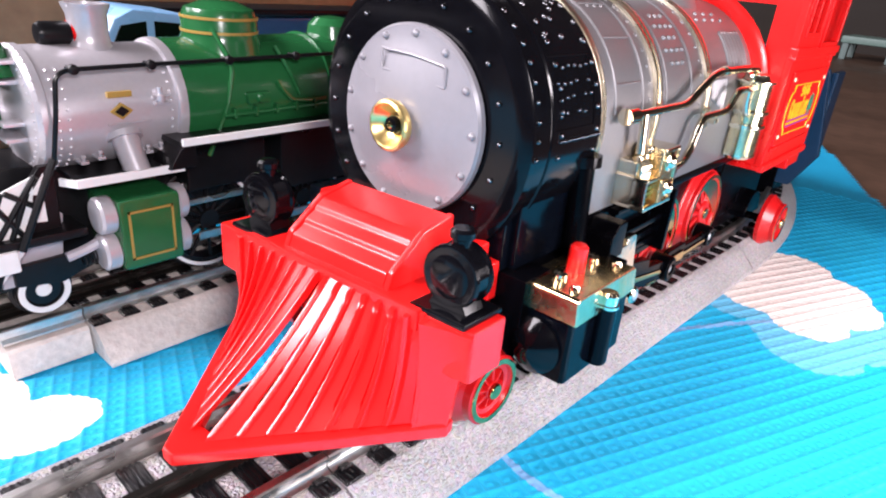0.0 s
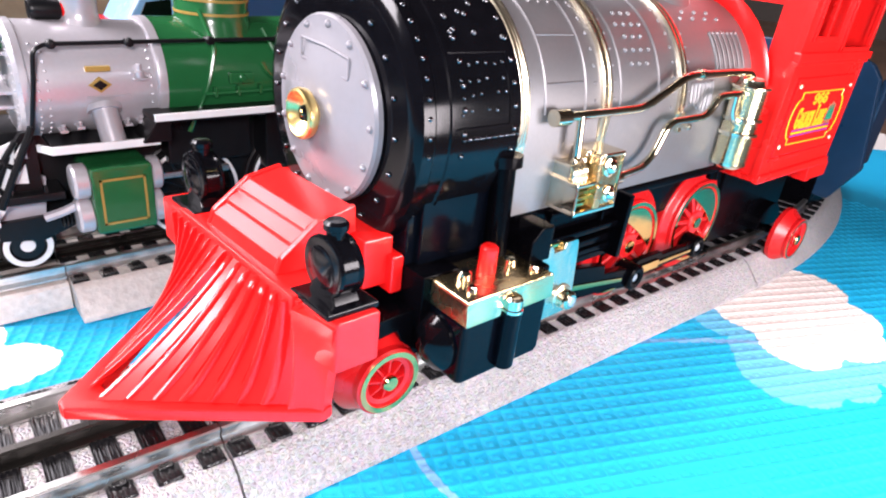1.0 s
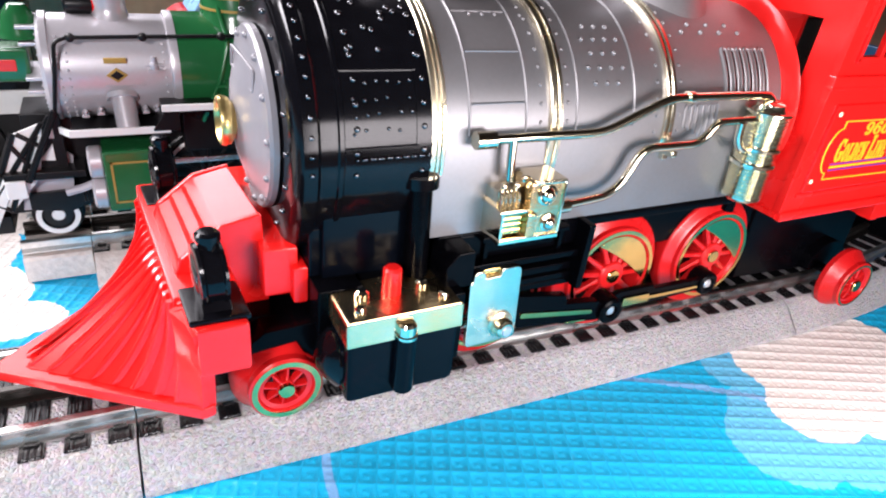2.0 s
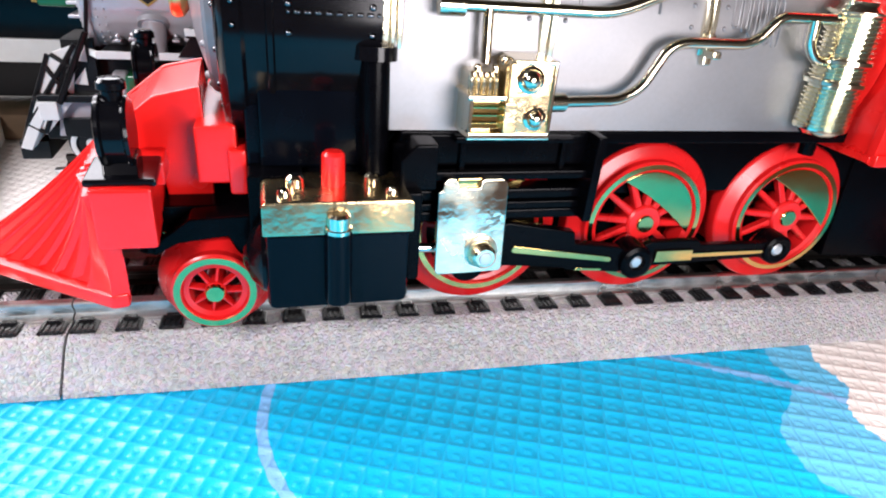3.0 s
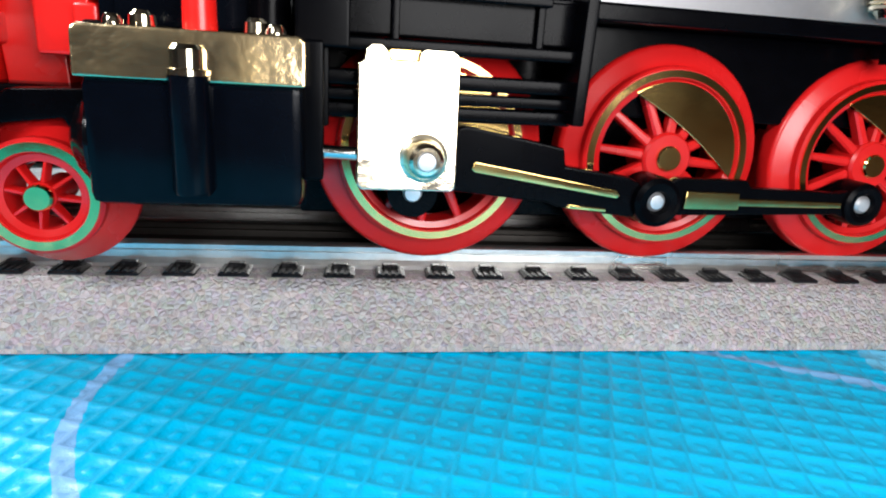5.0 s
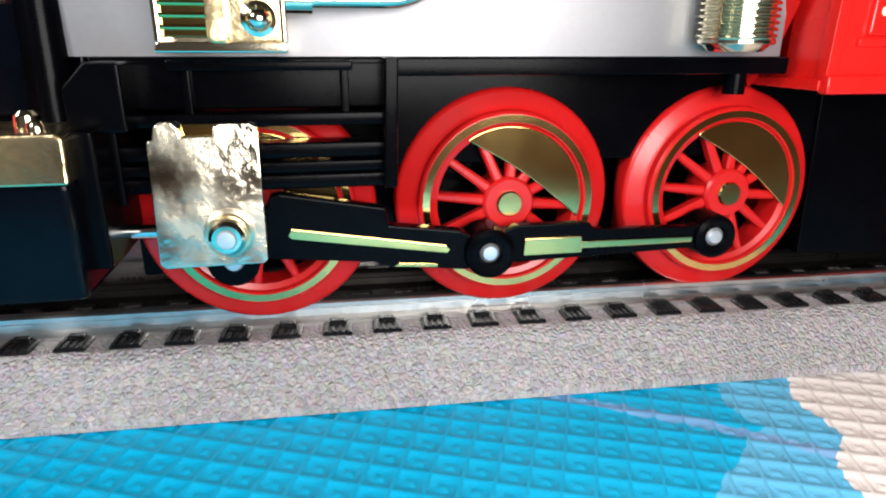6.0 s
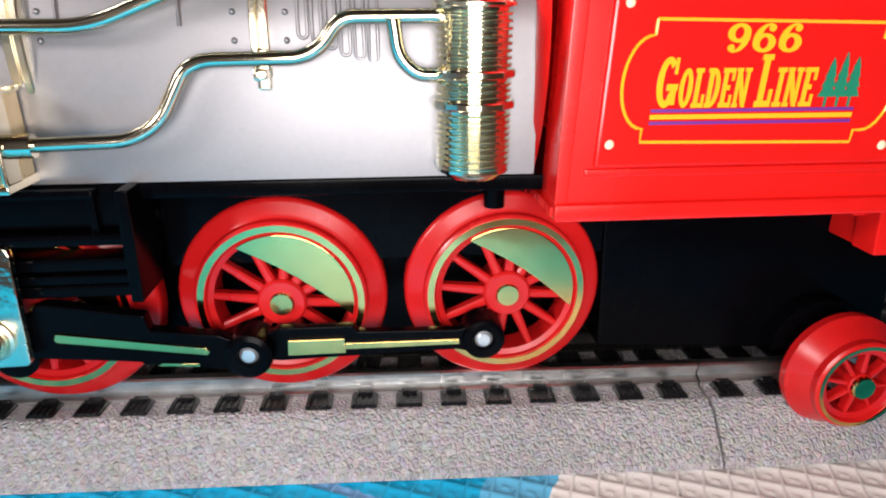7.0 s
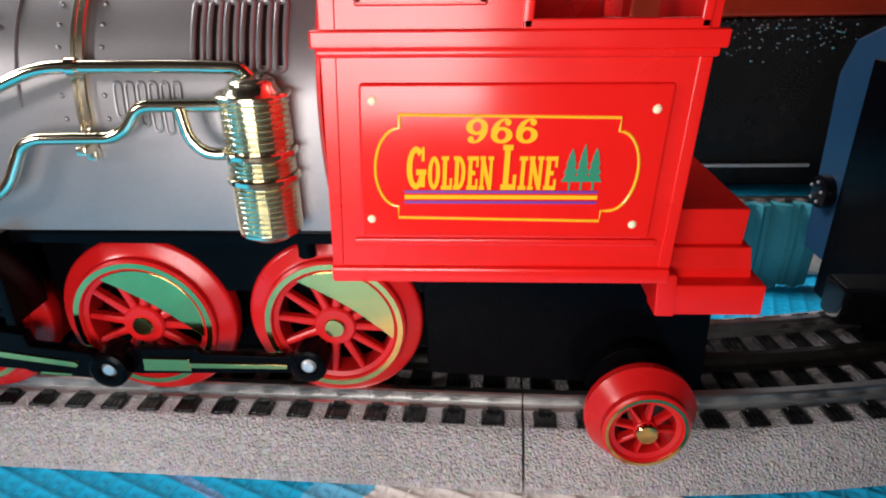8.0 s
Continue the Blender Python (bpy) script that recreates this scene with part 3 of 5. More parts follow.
knob = part("knob", lathe(B(), [(0, 38.6), (2.4, 38.8), (3.9, 38.0), (5.0, 36.2), (5.6, 35.6), (6.3, 35.9), (6.6, 36.9), (6.2, 38.4), (4.6, 39.6), (3.6, 41.0), (3.8, 42.4), (0, 42.4)], "x", (0.6, -2.9, CZ), 40), POLISHED_GOLD, door, "shiny gold door knob")
part("knob_boss", lathe(B(), [(1.0, 36.8), (1.9, 37.1), (2.2, 38.0), (2.2, 39.0), (0, 39.0)], "x", (0.6, -2.9, CZ), 24), GLOSS_BLACK, knob, "black ring in the knob")
part("knob_pin", lathe(B(), [(0, 36.5), (0.7, 36.6), (1.1, 37.0), (1.1, 38.8), (0, 38.8)], "x", (0.6, -2.9, CZ), 18), GOLD, knob)
for k in range(20):
    w = math.tau * k / 20
    part("rivet", stud(B(), (47.6, 30.0 * math.cos(w), CZ + 30.0 * math.sin(w)), 0.8, 1.1, "x", -1, 8), RIVET_BLACK, smoke, "", 85)

def on_barrel(bm, x, angle, r, size, high, mid=0.0):
    """A rivet head on the barrel; the angle counts upwards from the side that looks to -y."""
    w = radians(180 - angle)
    c = Vector((x, mid + r * math.cos(w), CZ + r * math.sin(w)))
    n = Vector((0, math.cos(w), math.sin(w)))
    t1, t2 = Vector((1, 0, 0)), n.cross(Vector((1, 0, 0)))
    rows = [[bm.verts.new(c + n * high * h + (t1 * math.cos(a) + t2 * math.sin(a)) * size * q) for a in (math.tau * k / 8 for k in range(8))] for q, h in ((1, 0), (0.9, 0.45), (0.55, 0.85))]
    tip = bm.verts.new(c + n * high)
    for a, b in zip(rows, rows[1:]):
        for k in range(8):
            bm.faces.new((a[k], a[(k + 1) % 8], b[(k + 1) % 8], b[k]))
    for k in range(8):
        bm.faces.new((rows[2][k], rows[2][(k + 1) % 8], tip))
    return bm


bm = B()
for x in (62.0, 79.0):
    for a in range(-6, 190, 9):
        on_barrel(bm, x, a, 36.6, 0.8, 0.6, -1.0)
for a in range(-4, 100, 7):
    on_barrel(bm, 51.2, a, 37.1, 0.7, 0.6, -1.0)
random.seed(4)
for k in range(6):
    for j in range(4):
        if random.random() < 0.85:
            on_barrel(bm, 61.4 + k * 2.8 + 0.5 * (j % 2), 10 + j * 6.0 + 2.0 * random.random(), 36.6, 0.48, 0.5, -1.0)
for k in range(26):
    on_barrel(bm, 61 + random.random() * 18, 38 + random.random() * 70, 36.6, 0.7, 0.6, -1.0)
for k in range(9):
    for d in (0, 1.5):
        on_barrel(bm, 62 + 2.1 * k + d, 0.6, 36.7, 0.5, 0.6, -1.0)
tagged(part("rivets", bm, RIVET_BLACK, smoke, "", 85), kind="stuff")
frame_bm = B()
for x0, x1, a0, a1 in ((58.6, 59.1, 5, 33), (77.0, 77.5, 5, 33)):
    lathe(frame_bm, [(36.4, x0), (36.8, x0), (36.8, x1), (36.4, x1)], "x", (0, -1.0, CZ), 8, 180 - a1, a1 - a0)
for a in (5, 33):
    w = radians(180 - a)
    y, z = -1.0 + 36.7 * math.cos(w), CZ + 36.7 * math.sin(w)
    box(frame_bm, 58.6, 77.5, y - 0.18, y + 0.18, z - 0.18, z + 0.18, 0)
part("panel_frame", frame_bm, GLOSS_BLACK, smoke, "rubbed edge of a riveted panel")
part("saddle", prism(B(), [(52, 72), (52, 50), (56, 44), (84, 44), (84, 72)], -31.5, 31.5, "xz", 0.8), NAVY, loco, "dark saddle block under the smokebox")
part("saddle_skirt", prism(B(), [(55, 88), (55, 57.6), (80.6, 57.6), (80.6, 88)], -33.6, 33.6, "xz", 0.8), NAVY, loco, "flat dark wall under the smokebox")
part("skirt_ledge", prism(B(), [(54, 86.9), (54, 92), (81, 92), (81, 86.9)], -37.0, -32, "xz", 0.7), GLOSS_BLACK, smoke)
part("steam_pipe", tube(B(), [(80, -35, 85), (80, -36.4, 57)], 3.4, 18), BLACK, loco)
part("pipe_flange", tube(B(), [(80, -35.4, 83), (80, -35.2, 86)], 4.8, 18), GLOSS_BLACK, loco)

# boiler barrel with its flat skirt
bm = B()
outline = [(35.6 * math.cos(radians(a)), CZ + 35.6 * math.sin(radians(a))) for a in range(0, 181, 5)] + [(-36.4, 84), (-36.4, 67.4), (36.4, 67.4), (36.4, 84)]
prism(bm, outline, 82, 213.6, "yz", 0)
boiler = part("boiler", bm, SILVER, loco, "satin silver boiler barrel")


def hoop(x0, x1, r, mat, label="", low=-20):
    b = lathe(B(), [(35, x0), (r, x0), (r + 0.3, x0 + 0.3), (r + 0.3, x1 - 0.3), (r, x1), (35, x1)], "x", (0, 0, CZ), 56, low, 180 - 2 * low)
    return part("band", b, mat, boiler, label)


hoop(80.9, 82.6, 37.3, SCUFFED, "bright gold chrome band", -28)
hoop(82.8, 84.0, 36.9, SCUFFED, "", -28)
hoop(84.3, 85.6, 36.5, SCUFFED, "", -28)
hoop(117.4, 119.4, 36.5, SCUFFED, "gold chrome band")
hoop(119.6, 121.2, 36.9, SCUFFED, "gold chrome band")
hoop(160.2, 161.6, 36.5, SCUFFED, "gold chrome band", -8)
hoop(161.9, 163.6, 36.8, SCUFFED, "gold chrome band", -8)
for x in (92, 109.5, 126.5, 147.5):
    hoop(x, x + 0.8, 35.8, SILVER, "", 6)
seams = B()
for a in (19, 41, 62):
    w = radians(180 - a)
    y, z = 35.65 * math.cos(w), CZ + 35.65 * math.sin(w)
    tube(seams, [(93, y, z), (109.2, y, z)], 0.35, 6)
part("seam", seams, SILVER, boiler)
bm = B()
for x in (114.6, 123.6, 157.2, 166.6):
    for a in range(-6, 190, 8):
        on_barrel(bm, x, a, 35.6, 0.62, 0.5)
for i, row in enumerate((26, 33, 40, 47, 54)):
    for k in range(4 if i % 2 else 3):
        on_barrel(bm, 131.5 + k * 4.2 + (0 if i % 2 else 2.0), row, 35.6, 0.78, 0.9)
for k in range(7):
    on_barrel(bm, 172 + k * 4.2, 52 + (k % 2) * 5, 35.6, 0.78, 0.9)
for k in range(5):
    on_barrel(bm, 98 + k * 4, 60, 35.6, 0.55, 0.6)
tagged(part("rivets", bm, SILVER, boiler, "", 85), kind="stuff")


def slots(x0, count, half, gap, lows, high, side_r, thick, darkened):
    """Round-ended raised rims of a row of upright slots; some frame dark sheets painted as unlit openings."""
    for k in range(count):
        x, low = x0 + gap * k, lows[k]
        loop = []
        for a in range(7):
            loop.append((-half * math.cos(math.pi * a / 6), radians(high) + half / side_r * math.sin(math.pi * a / 6)))
        for a in range(7):
            loop.append((half * math.cos(math.pi * a / 6), radians(low) - half / side_r * math.sin(math.pi * a / 6)))
        loop.append(loop[0])
        full = []
        for (u0, w0), (u1, w1) in zip(loop, loop[1:]):
            n = max(1, int(abs(w1 - w0) * side_r / 2.0))
            full += [(u0 + (u1 - u0) * i / n, w0 + (w1 - w0) * i / n) for i in range(n)]
        full.append(full[0])
        rim = tube(B(), [(x + u, -side_r * math.cos(w), CZ + side_r * math.sin(w)) for u, w in full], thick, 8)
        part("louvre_rim", rim, SILVER, boiler)
        if darkened:
            # sheet just above the solid barrel, coloured as the slot's unlit inside
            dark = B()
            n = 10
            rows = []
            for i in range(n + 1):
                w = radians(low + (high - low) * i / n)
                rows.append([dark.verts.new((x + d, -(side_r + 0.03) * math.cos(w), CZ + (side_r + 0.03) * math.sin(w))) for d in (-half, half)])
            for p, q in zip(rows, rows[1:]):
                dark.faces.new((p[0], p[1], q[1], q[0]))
            part("louvre_dark_sheet", dark, SLOT_DARK, boiler)


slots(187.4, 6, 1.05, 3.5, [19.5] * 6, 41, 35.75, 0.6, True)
slots(169.6, 6, 0.85, 2.55, (4, 3, 1, -1, -2, -3), 13, 35.7, 0.36, False)
for x, r0, h in ((92.0, 10.0, 30.0), (181.0, 13.5, 22.0)):
    part("dome", lathe(B(), [(r0 + 3.5, -4), (r0 + 1.2, 1.5), (r0, 4), (r0, h), (r0 * 0.8, h + 4), (0, h + 5.5)], "z", (x, 0, CZ + 35), 36), SILVER, boiler, "silver dome on top of the barrel")

# running board and frames
part("running_board", box(B(), 86, 231, -36.8, 36.8, 64.0, 67.3, 0.5), BLACK, loco)
part("main_frame", box(B(), 84, 236, -17.0, 17.0, 22, 64, 0.6), BLACK, loco)
part("side_frame", box(B(), 136, 236, -27.0, 27.0, 46, 64, 0.5), BLACK, loco)
part("rear_frame", prism(B(), [(234, 62), (234, 21.6), (271, 19.4), (308, 17.6), (310, 20), (310, 62)], -28, 28, "xz", 0.8), BLACK, loco, "dark boxed rear frame")
part("axle_cover", prism(B(), [(290 + 13 * math.cos(radians(a)), 21 + 13 * math.sin(radians(a))) for a in range(0, 181, 15)], -33, 33, "xz", 0.5), BLACK, loco)

# cylinder block with gold cover
block = part("cylinder_block", prism(B(), [(55.2, 31.0), (86, 31.0), (86, 50.4), (55.2, 50.4)], -53.6, -27, "xz", 1.7), NAVY, loco, "dark plastic cylinder block")
cover = part("gold_cover", prism(B(), [(54.8, 49.8), (86.4, 49.8), (86.4, 56.4), (85.6, 57.2), (55.6, 57.2), (54.8, 56.4)], -54.3, -35.6, "xz", 0.5), FOIL, block, "worn crinkled gold chrome cover")
for v in cover.data.vertices:
    v.co.y += 0.09 * (v.co.z - 0.042) if v.co.y < -0.05 else 0
part("valve_chest", box(B(), 57, 84, -35.4, -27, 49, 56.4, 0.6), GLOSS_BLACK, block)
part("red_button", lathe(B(), [(0, 64.9), (1.9, 64.8), (2.5, 64.1), (2.6, 56.7), (0, 56.7)], "z", (70.2, -43.6, 0), 22), RED, block, "red push button")
for x in (62.0, 78.6):
    part("cover_bolt", lathe(B(), [(0, 59.8), (1.2, 59.7), (1.9, 59.0), (2.1, 56.9), (0, 56.9)], "z", (x, -44.0, 0), 16), CHROME, block)
for x in (59.5, 82):
    part("cover_bolt", lathe(B(), [(0, 58.8), (1.0, 58.7), (1.4, 58.0), (1.5, 56.9), (0, 56.9)], "z", (x, -50.0, 0), 12), CHROME, block)
part("drain_boss", lathe(B(), [(0, 33.4), (2.6, 33.4), (2.9, 34.0), (2.9, 51), (0, 51)], "z", (70.2, -54.6, 0), 20), NAVY, block)
part("drain_cap", lathe(B(), [(0, 55.2), (1.9, 55.1), (2.4, 54.4), (2.4, 51.8), (2.8, 51.6), (2.8, 50.8), (0, 50.8)], "z", (70.2, -55.0, 0), 20), CHROME, block)
part("cylinder_end", lathe(B(), [(0, -4.8), (2.0, -4.6), (5.5, -3.0), (8.2, -0.6), (8.4, 3), (0, 3)], "x", (55.0, -43.2, 39.8), 30), GLOSS_BLACK, block)
part("cylinder_end_rear", box(B(), 85.6, 89, -50, -30, 35, 57, 0.6), BLACK, block)
part("cylinder_block", prism(B(), [(55.2, 33.4), (86, 33.4), (86, 58), (55.2, 58)], 27, 53.2, "xz", 1.0), NAVY, loco)

# crosshead guides, plate and rods
guide = part("guide_frame", box(B(), 87.6, 89.8, -41, -30, 43, 66, 0.5), BLACK, loco, "black slotted guide frame")
part("guide_post", prism(B(), [(133.4, 45.0), (135.8, 45.0), (136.4, 67.5), (134.0, 67.5)], -43, -30, "xz", 0.4), BLACK, guide)
part("guide_bar", box(B(), 88, 135, -40.4, -34, 56.0, 58.3, 0.5), BLACK, guide)
part("guide_bar", box(B(), 88, 135, -38.4, -32, 50.0, 52.8, 0.6), BLACK, guide)
part("guide_bar", box(B(), 88, 135, -38.9, -32.5, 47.5, 49.5, 0.4), BLACK, guide)
part("guide_bar", box(B(), 88, 135, -38.4, -32, 44.4, 47.1, 0.6), BLACK, guide)
part("valve_hood", prism(B(), [(88.5, 58.6), (88.5, 66.6), (135.6, 66.6), (135.6, 58.6)], -37.0, -28, "xz", 0.6), BLACK, guide)
part("hood_lip", box(B(), 98.4, 128.8, -40.0, -36, 65.2, 66.9, 0.4), BLACK, guide)
for x in (100.2, 126.6):
    part("hood_rib", box(B(), x, x + 1.5, -38.4, -36, 58.0, 66.8, 0.3), BLACK, guide)
part("slide_casing", prism(B(), [(84.5, 56), (84.5, 63), (88, 66.8), (93, 66.8), (93, 56)], -46, -30, "xz", 0.6), BLACK, guide)
plate = part("crosshead_plate", prism(B(), [(94.4, 33.4), (95.2, 32.6), (111.6, 32.4), (112.3, 33.1), (112.3, 55.0), (111.9, 56.2), (110.8, 56.9), (106.0, 56.9), (105.1, 56.4), (104.8, 54.8), (99.9, 54.8), (99.5, 56.3), (98.5, 57.3), (96.7, 57.3), (95.7, 56.4), (95.4, 54.6), (94.4, 54.0)],
                                     -43.2, -41.4, "xz", 0.35), PLATE, loco, "scratched gold chrome crosshead plate")
for v in plate.data.vertices:
    v.co.y += 0.08 * (v.co.z - 0.032) + 0.05 * (v.co.x + 0.047)
part("plate_bolt", lathe(B(), [(0, -47.8), (2.4, -47.7), (3.0, -47.2), (3.2, -46.2), (3.2, -43.6), (4.0, -43.2), (4.0, -42.2), (0, -42.2)], "y", (106.2, 0, 38.3), 28), CHROME, plate)
part("screw", lathe(B(), [(0, -48.2), (1.5, -48.1), (1.8, -47.6), (0, -47.4)], "y", (106.2, 0, 38.3), 16), SCREW, plate)
part("bolt_ring", lathe(B(), [(3.1, -44.0), (3.7, -44.2), (4.3, -43.9), (4.4, -42.6), (3.1, -42.6)], "y", (106.2, 0, 38.3), 32), SCUFFED, plate)
part("clip", box(B(), 99.5, 107, -40.8, -35.5, 52, 56.8, 0.5), GOLD, plate)
part("piston_rod", tube(B(), [(85, -40, 38.6), (96, -40, 38.2)], 1.25, 12), BRIGHT, loco, "bright piston rod")
part("piston_gland", tube(B(), [(84.5, -40, 38.7), (88, -40, 38.5)], 2.4, 14), BLACK, loco)
rod = part("main_rod", prism(B(), [(110, 41.2), (112.4, 41.6), (113.0, 43.6), (114.8, 44.0), (133.8, 40.6), (134.4, 37.2), (148, 35.4), (152, 33.5), (152, 28), (149, 27.4), (133, 29.2), (131.5, 30.0), (112.4, 31.8), (110, 34)],
                             -40.0, -36.6, "xz", 0.5), BLACK, loco, "black connecting rod with a gold inlay")
part("inlay", prism(B(), [(115.8, 36.2), (116.4, 37.6), (145.2, 32.9), (146.0, 32.0), (145.4, 31.2), (116.4, 35.6)], -40.5, -39.8, "xz", 0.2), GOLD, rod)
part("inlay", prism(B(), [(136, 29.8), (143.5, 29.2), (143.5, 28.5), (135, 29.1)], -40.3, -39.8, "xz", 0.1), GOLD, rod)
part("crank_boss", lathe(B(), [(0, -40.2), (2.0, -40.2), (2.4, -41.6), (3.9, -41.8), (4.9, -41.3), (5.1, -40.2), (5.1, -34), (0, -34)], "y", (153.8, 0, 30.8), 28), BLACK, rod)
part("screw", lathe(B(), [(0, -41.1), (1.4, -41.0), (2.0, -40.4), (0, -40.0)], "y", (153.8, 0, 30.8), 16), SCREW, rod)
srod = part("side_rod", prism(B(), [(150, 34.2), (158, 34.4), (160, 35.2), (175.4, 35.1), (176.6, 33.6), (198, 33.0), (202, 34), (202, 27), (198, 28.2), (160, 27.4), (156, 27.8), (150, 28)], -37.6, -35.2, "xz", 0.4), BLACK, loco, "black coupling rod with a green-gold inlay")
part("inlay", prism(B(), [(161.6, 32.6), (173.6, 32.5), (173.8, 29.0), (161.4, 29.0)], -38.4, -37.4, "xz", 0.2), GOLD, srod)
part("inlay", prism(B(), [(173.6, 31.3), (198.4, 31.0), (198.4, 29.8), (173.6, 29.8)], -38.2, -37.4, "xz", 0.15), GOLD, srod)
part("rod_boss", lathe(B(), [(0, -37.6), (2.2, -37.6), (2.6, -38.6), (3.8, -38.8), (4.6, -38.3), (4.8, -37.4), (4.8, -32), (0, -32)], "y", (203.8, 0, 30.6), 28), BLACK, srod)
part("screw", lathe(B(), [(0, -38.5), (1.4, -38.4), (2.0, -37.8), (0, -37.4)], "y", (203.8, 0, 30.6), 16), SCREW, srod)
part("crank_boss", lathe(B(), [(0, -37), (4.8, -37), (4.8, -32), (0, -32)], "y", (105.4, 0, 30.8), 24), BLACK, loco)
part("screw", lathe(B(), [(0, -37.9), (1.5, -37.8), (1.9, -37.0), (0, -36.8)], "y", (105.4, 0, 30.8), 14), SCREW, loco)


def spoked(name, hub, flange, tread, ring, spokes, face, back, weight, label, edge=None):
    """A spoked wheel that looks towards -y; face and back are distances from the engine's middle."""
    x, z = hub
    s = -1
    c = (x, 0, z)
    w = face - back
    w0 = part(name, lathe(B(), [(ring - 1.0, s * back), (flange, s * back), *[(q, s * (back + k * w)) for q, k in (edge or ((flange + 0.1, 0.24), (flange - 0.9, 0.38), (tread + 0.9, 0.62), (tread, 0.75)))], (tread, s * (face - 0.4)), (tread - 0.5, s * face),
                                (ring, s * face), (ring - 0.4, s * (face - 0.8)), (ring - 1.6, s * (face - 1.2)), (ring - 1.8, s * (face - 2.6)), (ring - 1.8, s * (back + 1)), (ring - 1.0, s * back)], "y", c, 56), RED_WHEEL, loco, label)
    part("rim_ring", lathe(B(), [(tread - 0.7, s * (face - 0.3)), (tread - 0.7, s * (face + 0.35)), (ring + 0.2, s * (face + 0.35)), (ring + 0.1, s * (face - 0.3))], "y", c, 56), GOLD, w0, "thin gold rim ring")
    for k in range(spokes):
        a = math.tau * (k + 0.8) / spokes
        d, n = Vector((math.cos(a), 0, math.sin(a))), Vector((-math.sin(a), 0, math.cos(a)))
        b = B()
        rows = []
        for r, half, dep in ((ring * 0.18, 1.25 * ring / 18, 0.6), (ring - 1.2, 0.85 * ring / 18, 1.4)):
            rows.append([b.verts.new(Vector((x, 0, z)) + d * r + n * h + Vector((0, s * q, 0))) for h, q in ((-half, face - dep - 2.4), (-half, face - dep - 0.4), (-half * 0.5, face - dep), (half * 0.5, face - dep), (half, face - dep - 0.4), (half, face - dep - 2.4))])
        for i in range(6):
            j = (i + 1) % 6
            b.faces.new((rows[0][i], rows[0][j], rows[1][j], rows[1][i]))
        part("spoke", b, RED_WHEEL, w0)
    h = ring * 0.33
    part("hub", lathe(B(), [(0, s * (face + 0.2)), (h - 0.5, s * (face + 0.2)), (h, s * (face - 0.4)), (h, s * back), (0, s * back)], "y", c, 28), RED_WHEEL, w0)
    hc = ring * (0.165 if weight else 0.3)
    part("hub_cap", lathe(B(), [(0, s * (face + 1.1)), (hc - 0.3, s * (face + 1.1)), (hc, s * (face + 0.7)), (hc, s * (face - 0.1)), (0, s * (face - 0.1))], "y", c, 22), GOLD, w0, "gold hub cap")
    if weight:
        r = ring - 0.7
        pts = [(x + r * math.cos(radians(a)), z + r * math.sin(radians(a))) for a in range(-14, 125, 6)]
        p, q = pts[-1], pts[0]
        for k in range(1, 6):
            t = k / 6
            bulge = 1.2 * math.sin(math.pi * t)
            pts.append((p[0] + (q[0] - p[0]) * t + bulge * 0.55, p[1] + (q[1] - p[1]) * t + bulge * 0.83))
        part("counterweight", prism(B(), pts, s * (face - 1.6), s * (face - 0.2), "xz", 0.2), GOLD, w0, "gold counterweight")
    return w0


def axle_box(x):
    for side in (-1, 1):
        part("axle_box", box(B(), x + side * 18 - 1.8, x + side * 18 + 1.8, -21.4, -16, 27.5, 44.4, 0.4), RED, loco, "red axle box edge behind the wheel")


def far_copy(w0):
    """The same wheel on the far end of its axle."""
    m = Matrix.Rotation(math.pi, 4, "Z")
    c = w0.copy()
    scene.collection.objects.link(c)
    c.parent = loco
    BASE[c.name] = BASE[loco.name]
    xs = [v.co.x for v in w0.data.vertices]
    mid = (max(xs) + min(xs)) / 2
    c.matrix_basis = Matrix.Translation((2 * mid, 0, 0)) @ m


for x in (110.0, 160.0, 210.0):
    w0 = spoked("driving_wheel", (x, 38.3), 22.9, 18.7, 16.4, 12, 31.4, 23.0, True, "red spoked driving wheel with gold rim", ((23.1, 0.1), (23.1, 0.48), (22.7, 0.56), (22.1, 0.6), (19.7, 0.7), (18.9, 0.76)))
    axle_box(x)
    far_copy(w0)
    part("axle", tube(B(), [(x, -26, 38.5), (x, 26, 38.5)], 2.2, 12), STEEL, loco)
w0 = spoked("leading_wheel", (43.4, 29.2), 13.4, 9.9, 7.5, 8, 40.5, 30.0, False, "small red spoked leading wheel")
far_copy(w0)
w0 = spoked("trailing_wheel", (289.6, 20.2), 14.2, 10.9, 9.2, 8, 48.6, 40.0, False, "small red spoked trailing wheel")
far_copy(w0)
part("axle", tube(B(), [(43.4, -34, 29.2), (43.4, 34, 29.2)], 2.0, 12), STEEL, loco)
part("axle", tube(B(), [(289.6, -42, 20.2), (289.6, 42, 20.2)], 2.0, 12), BLACK, loco)

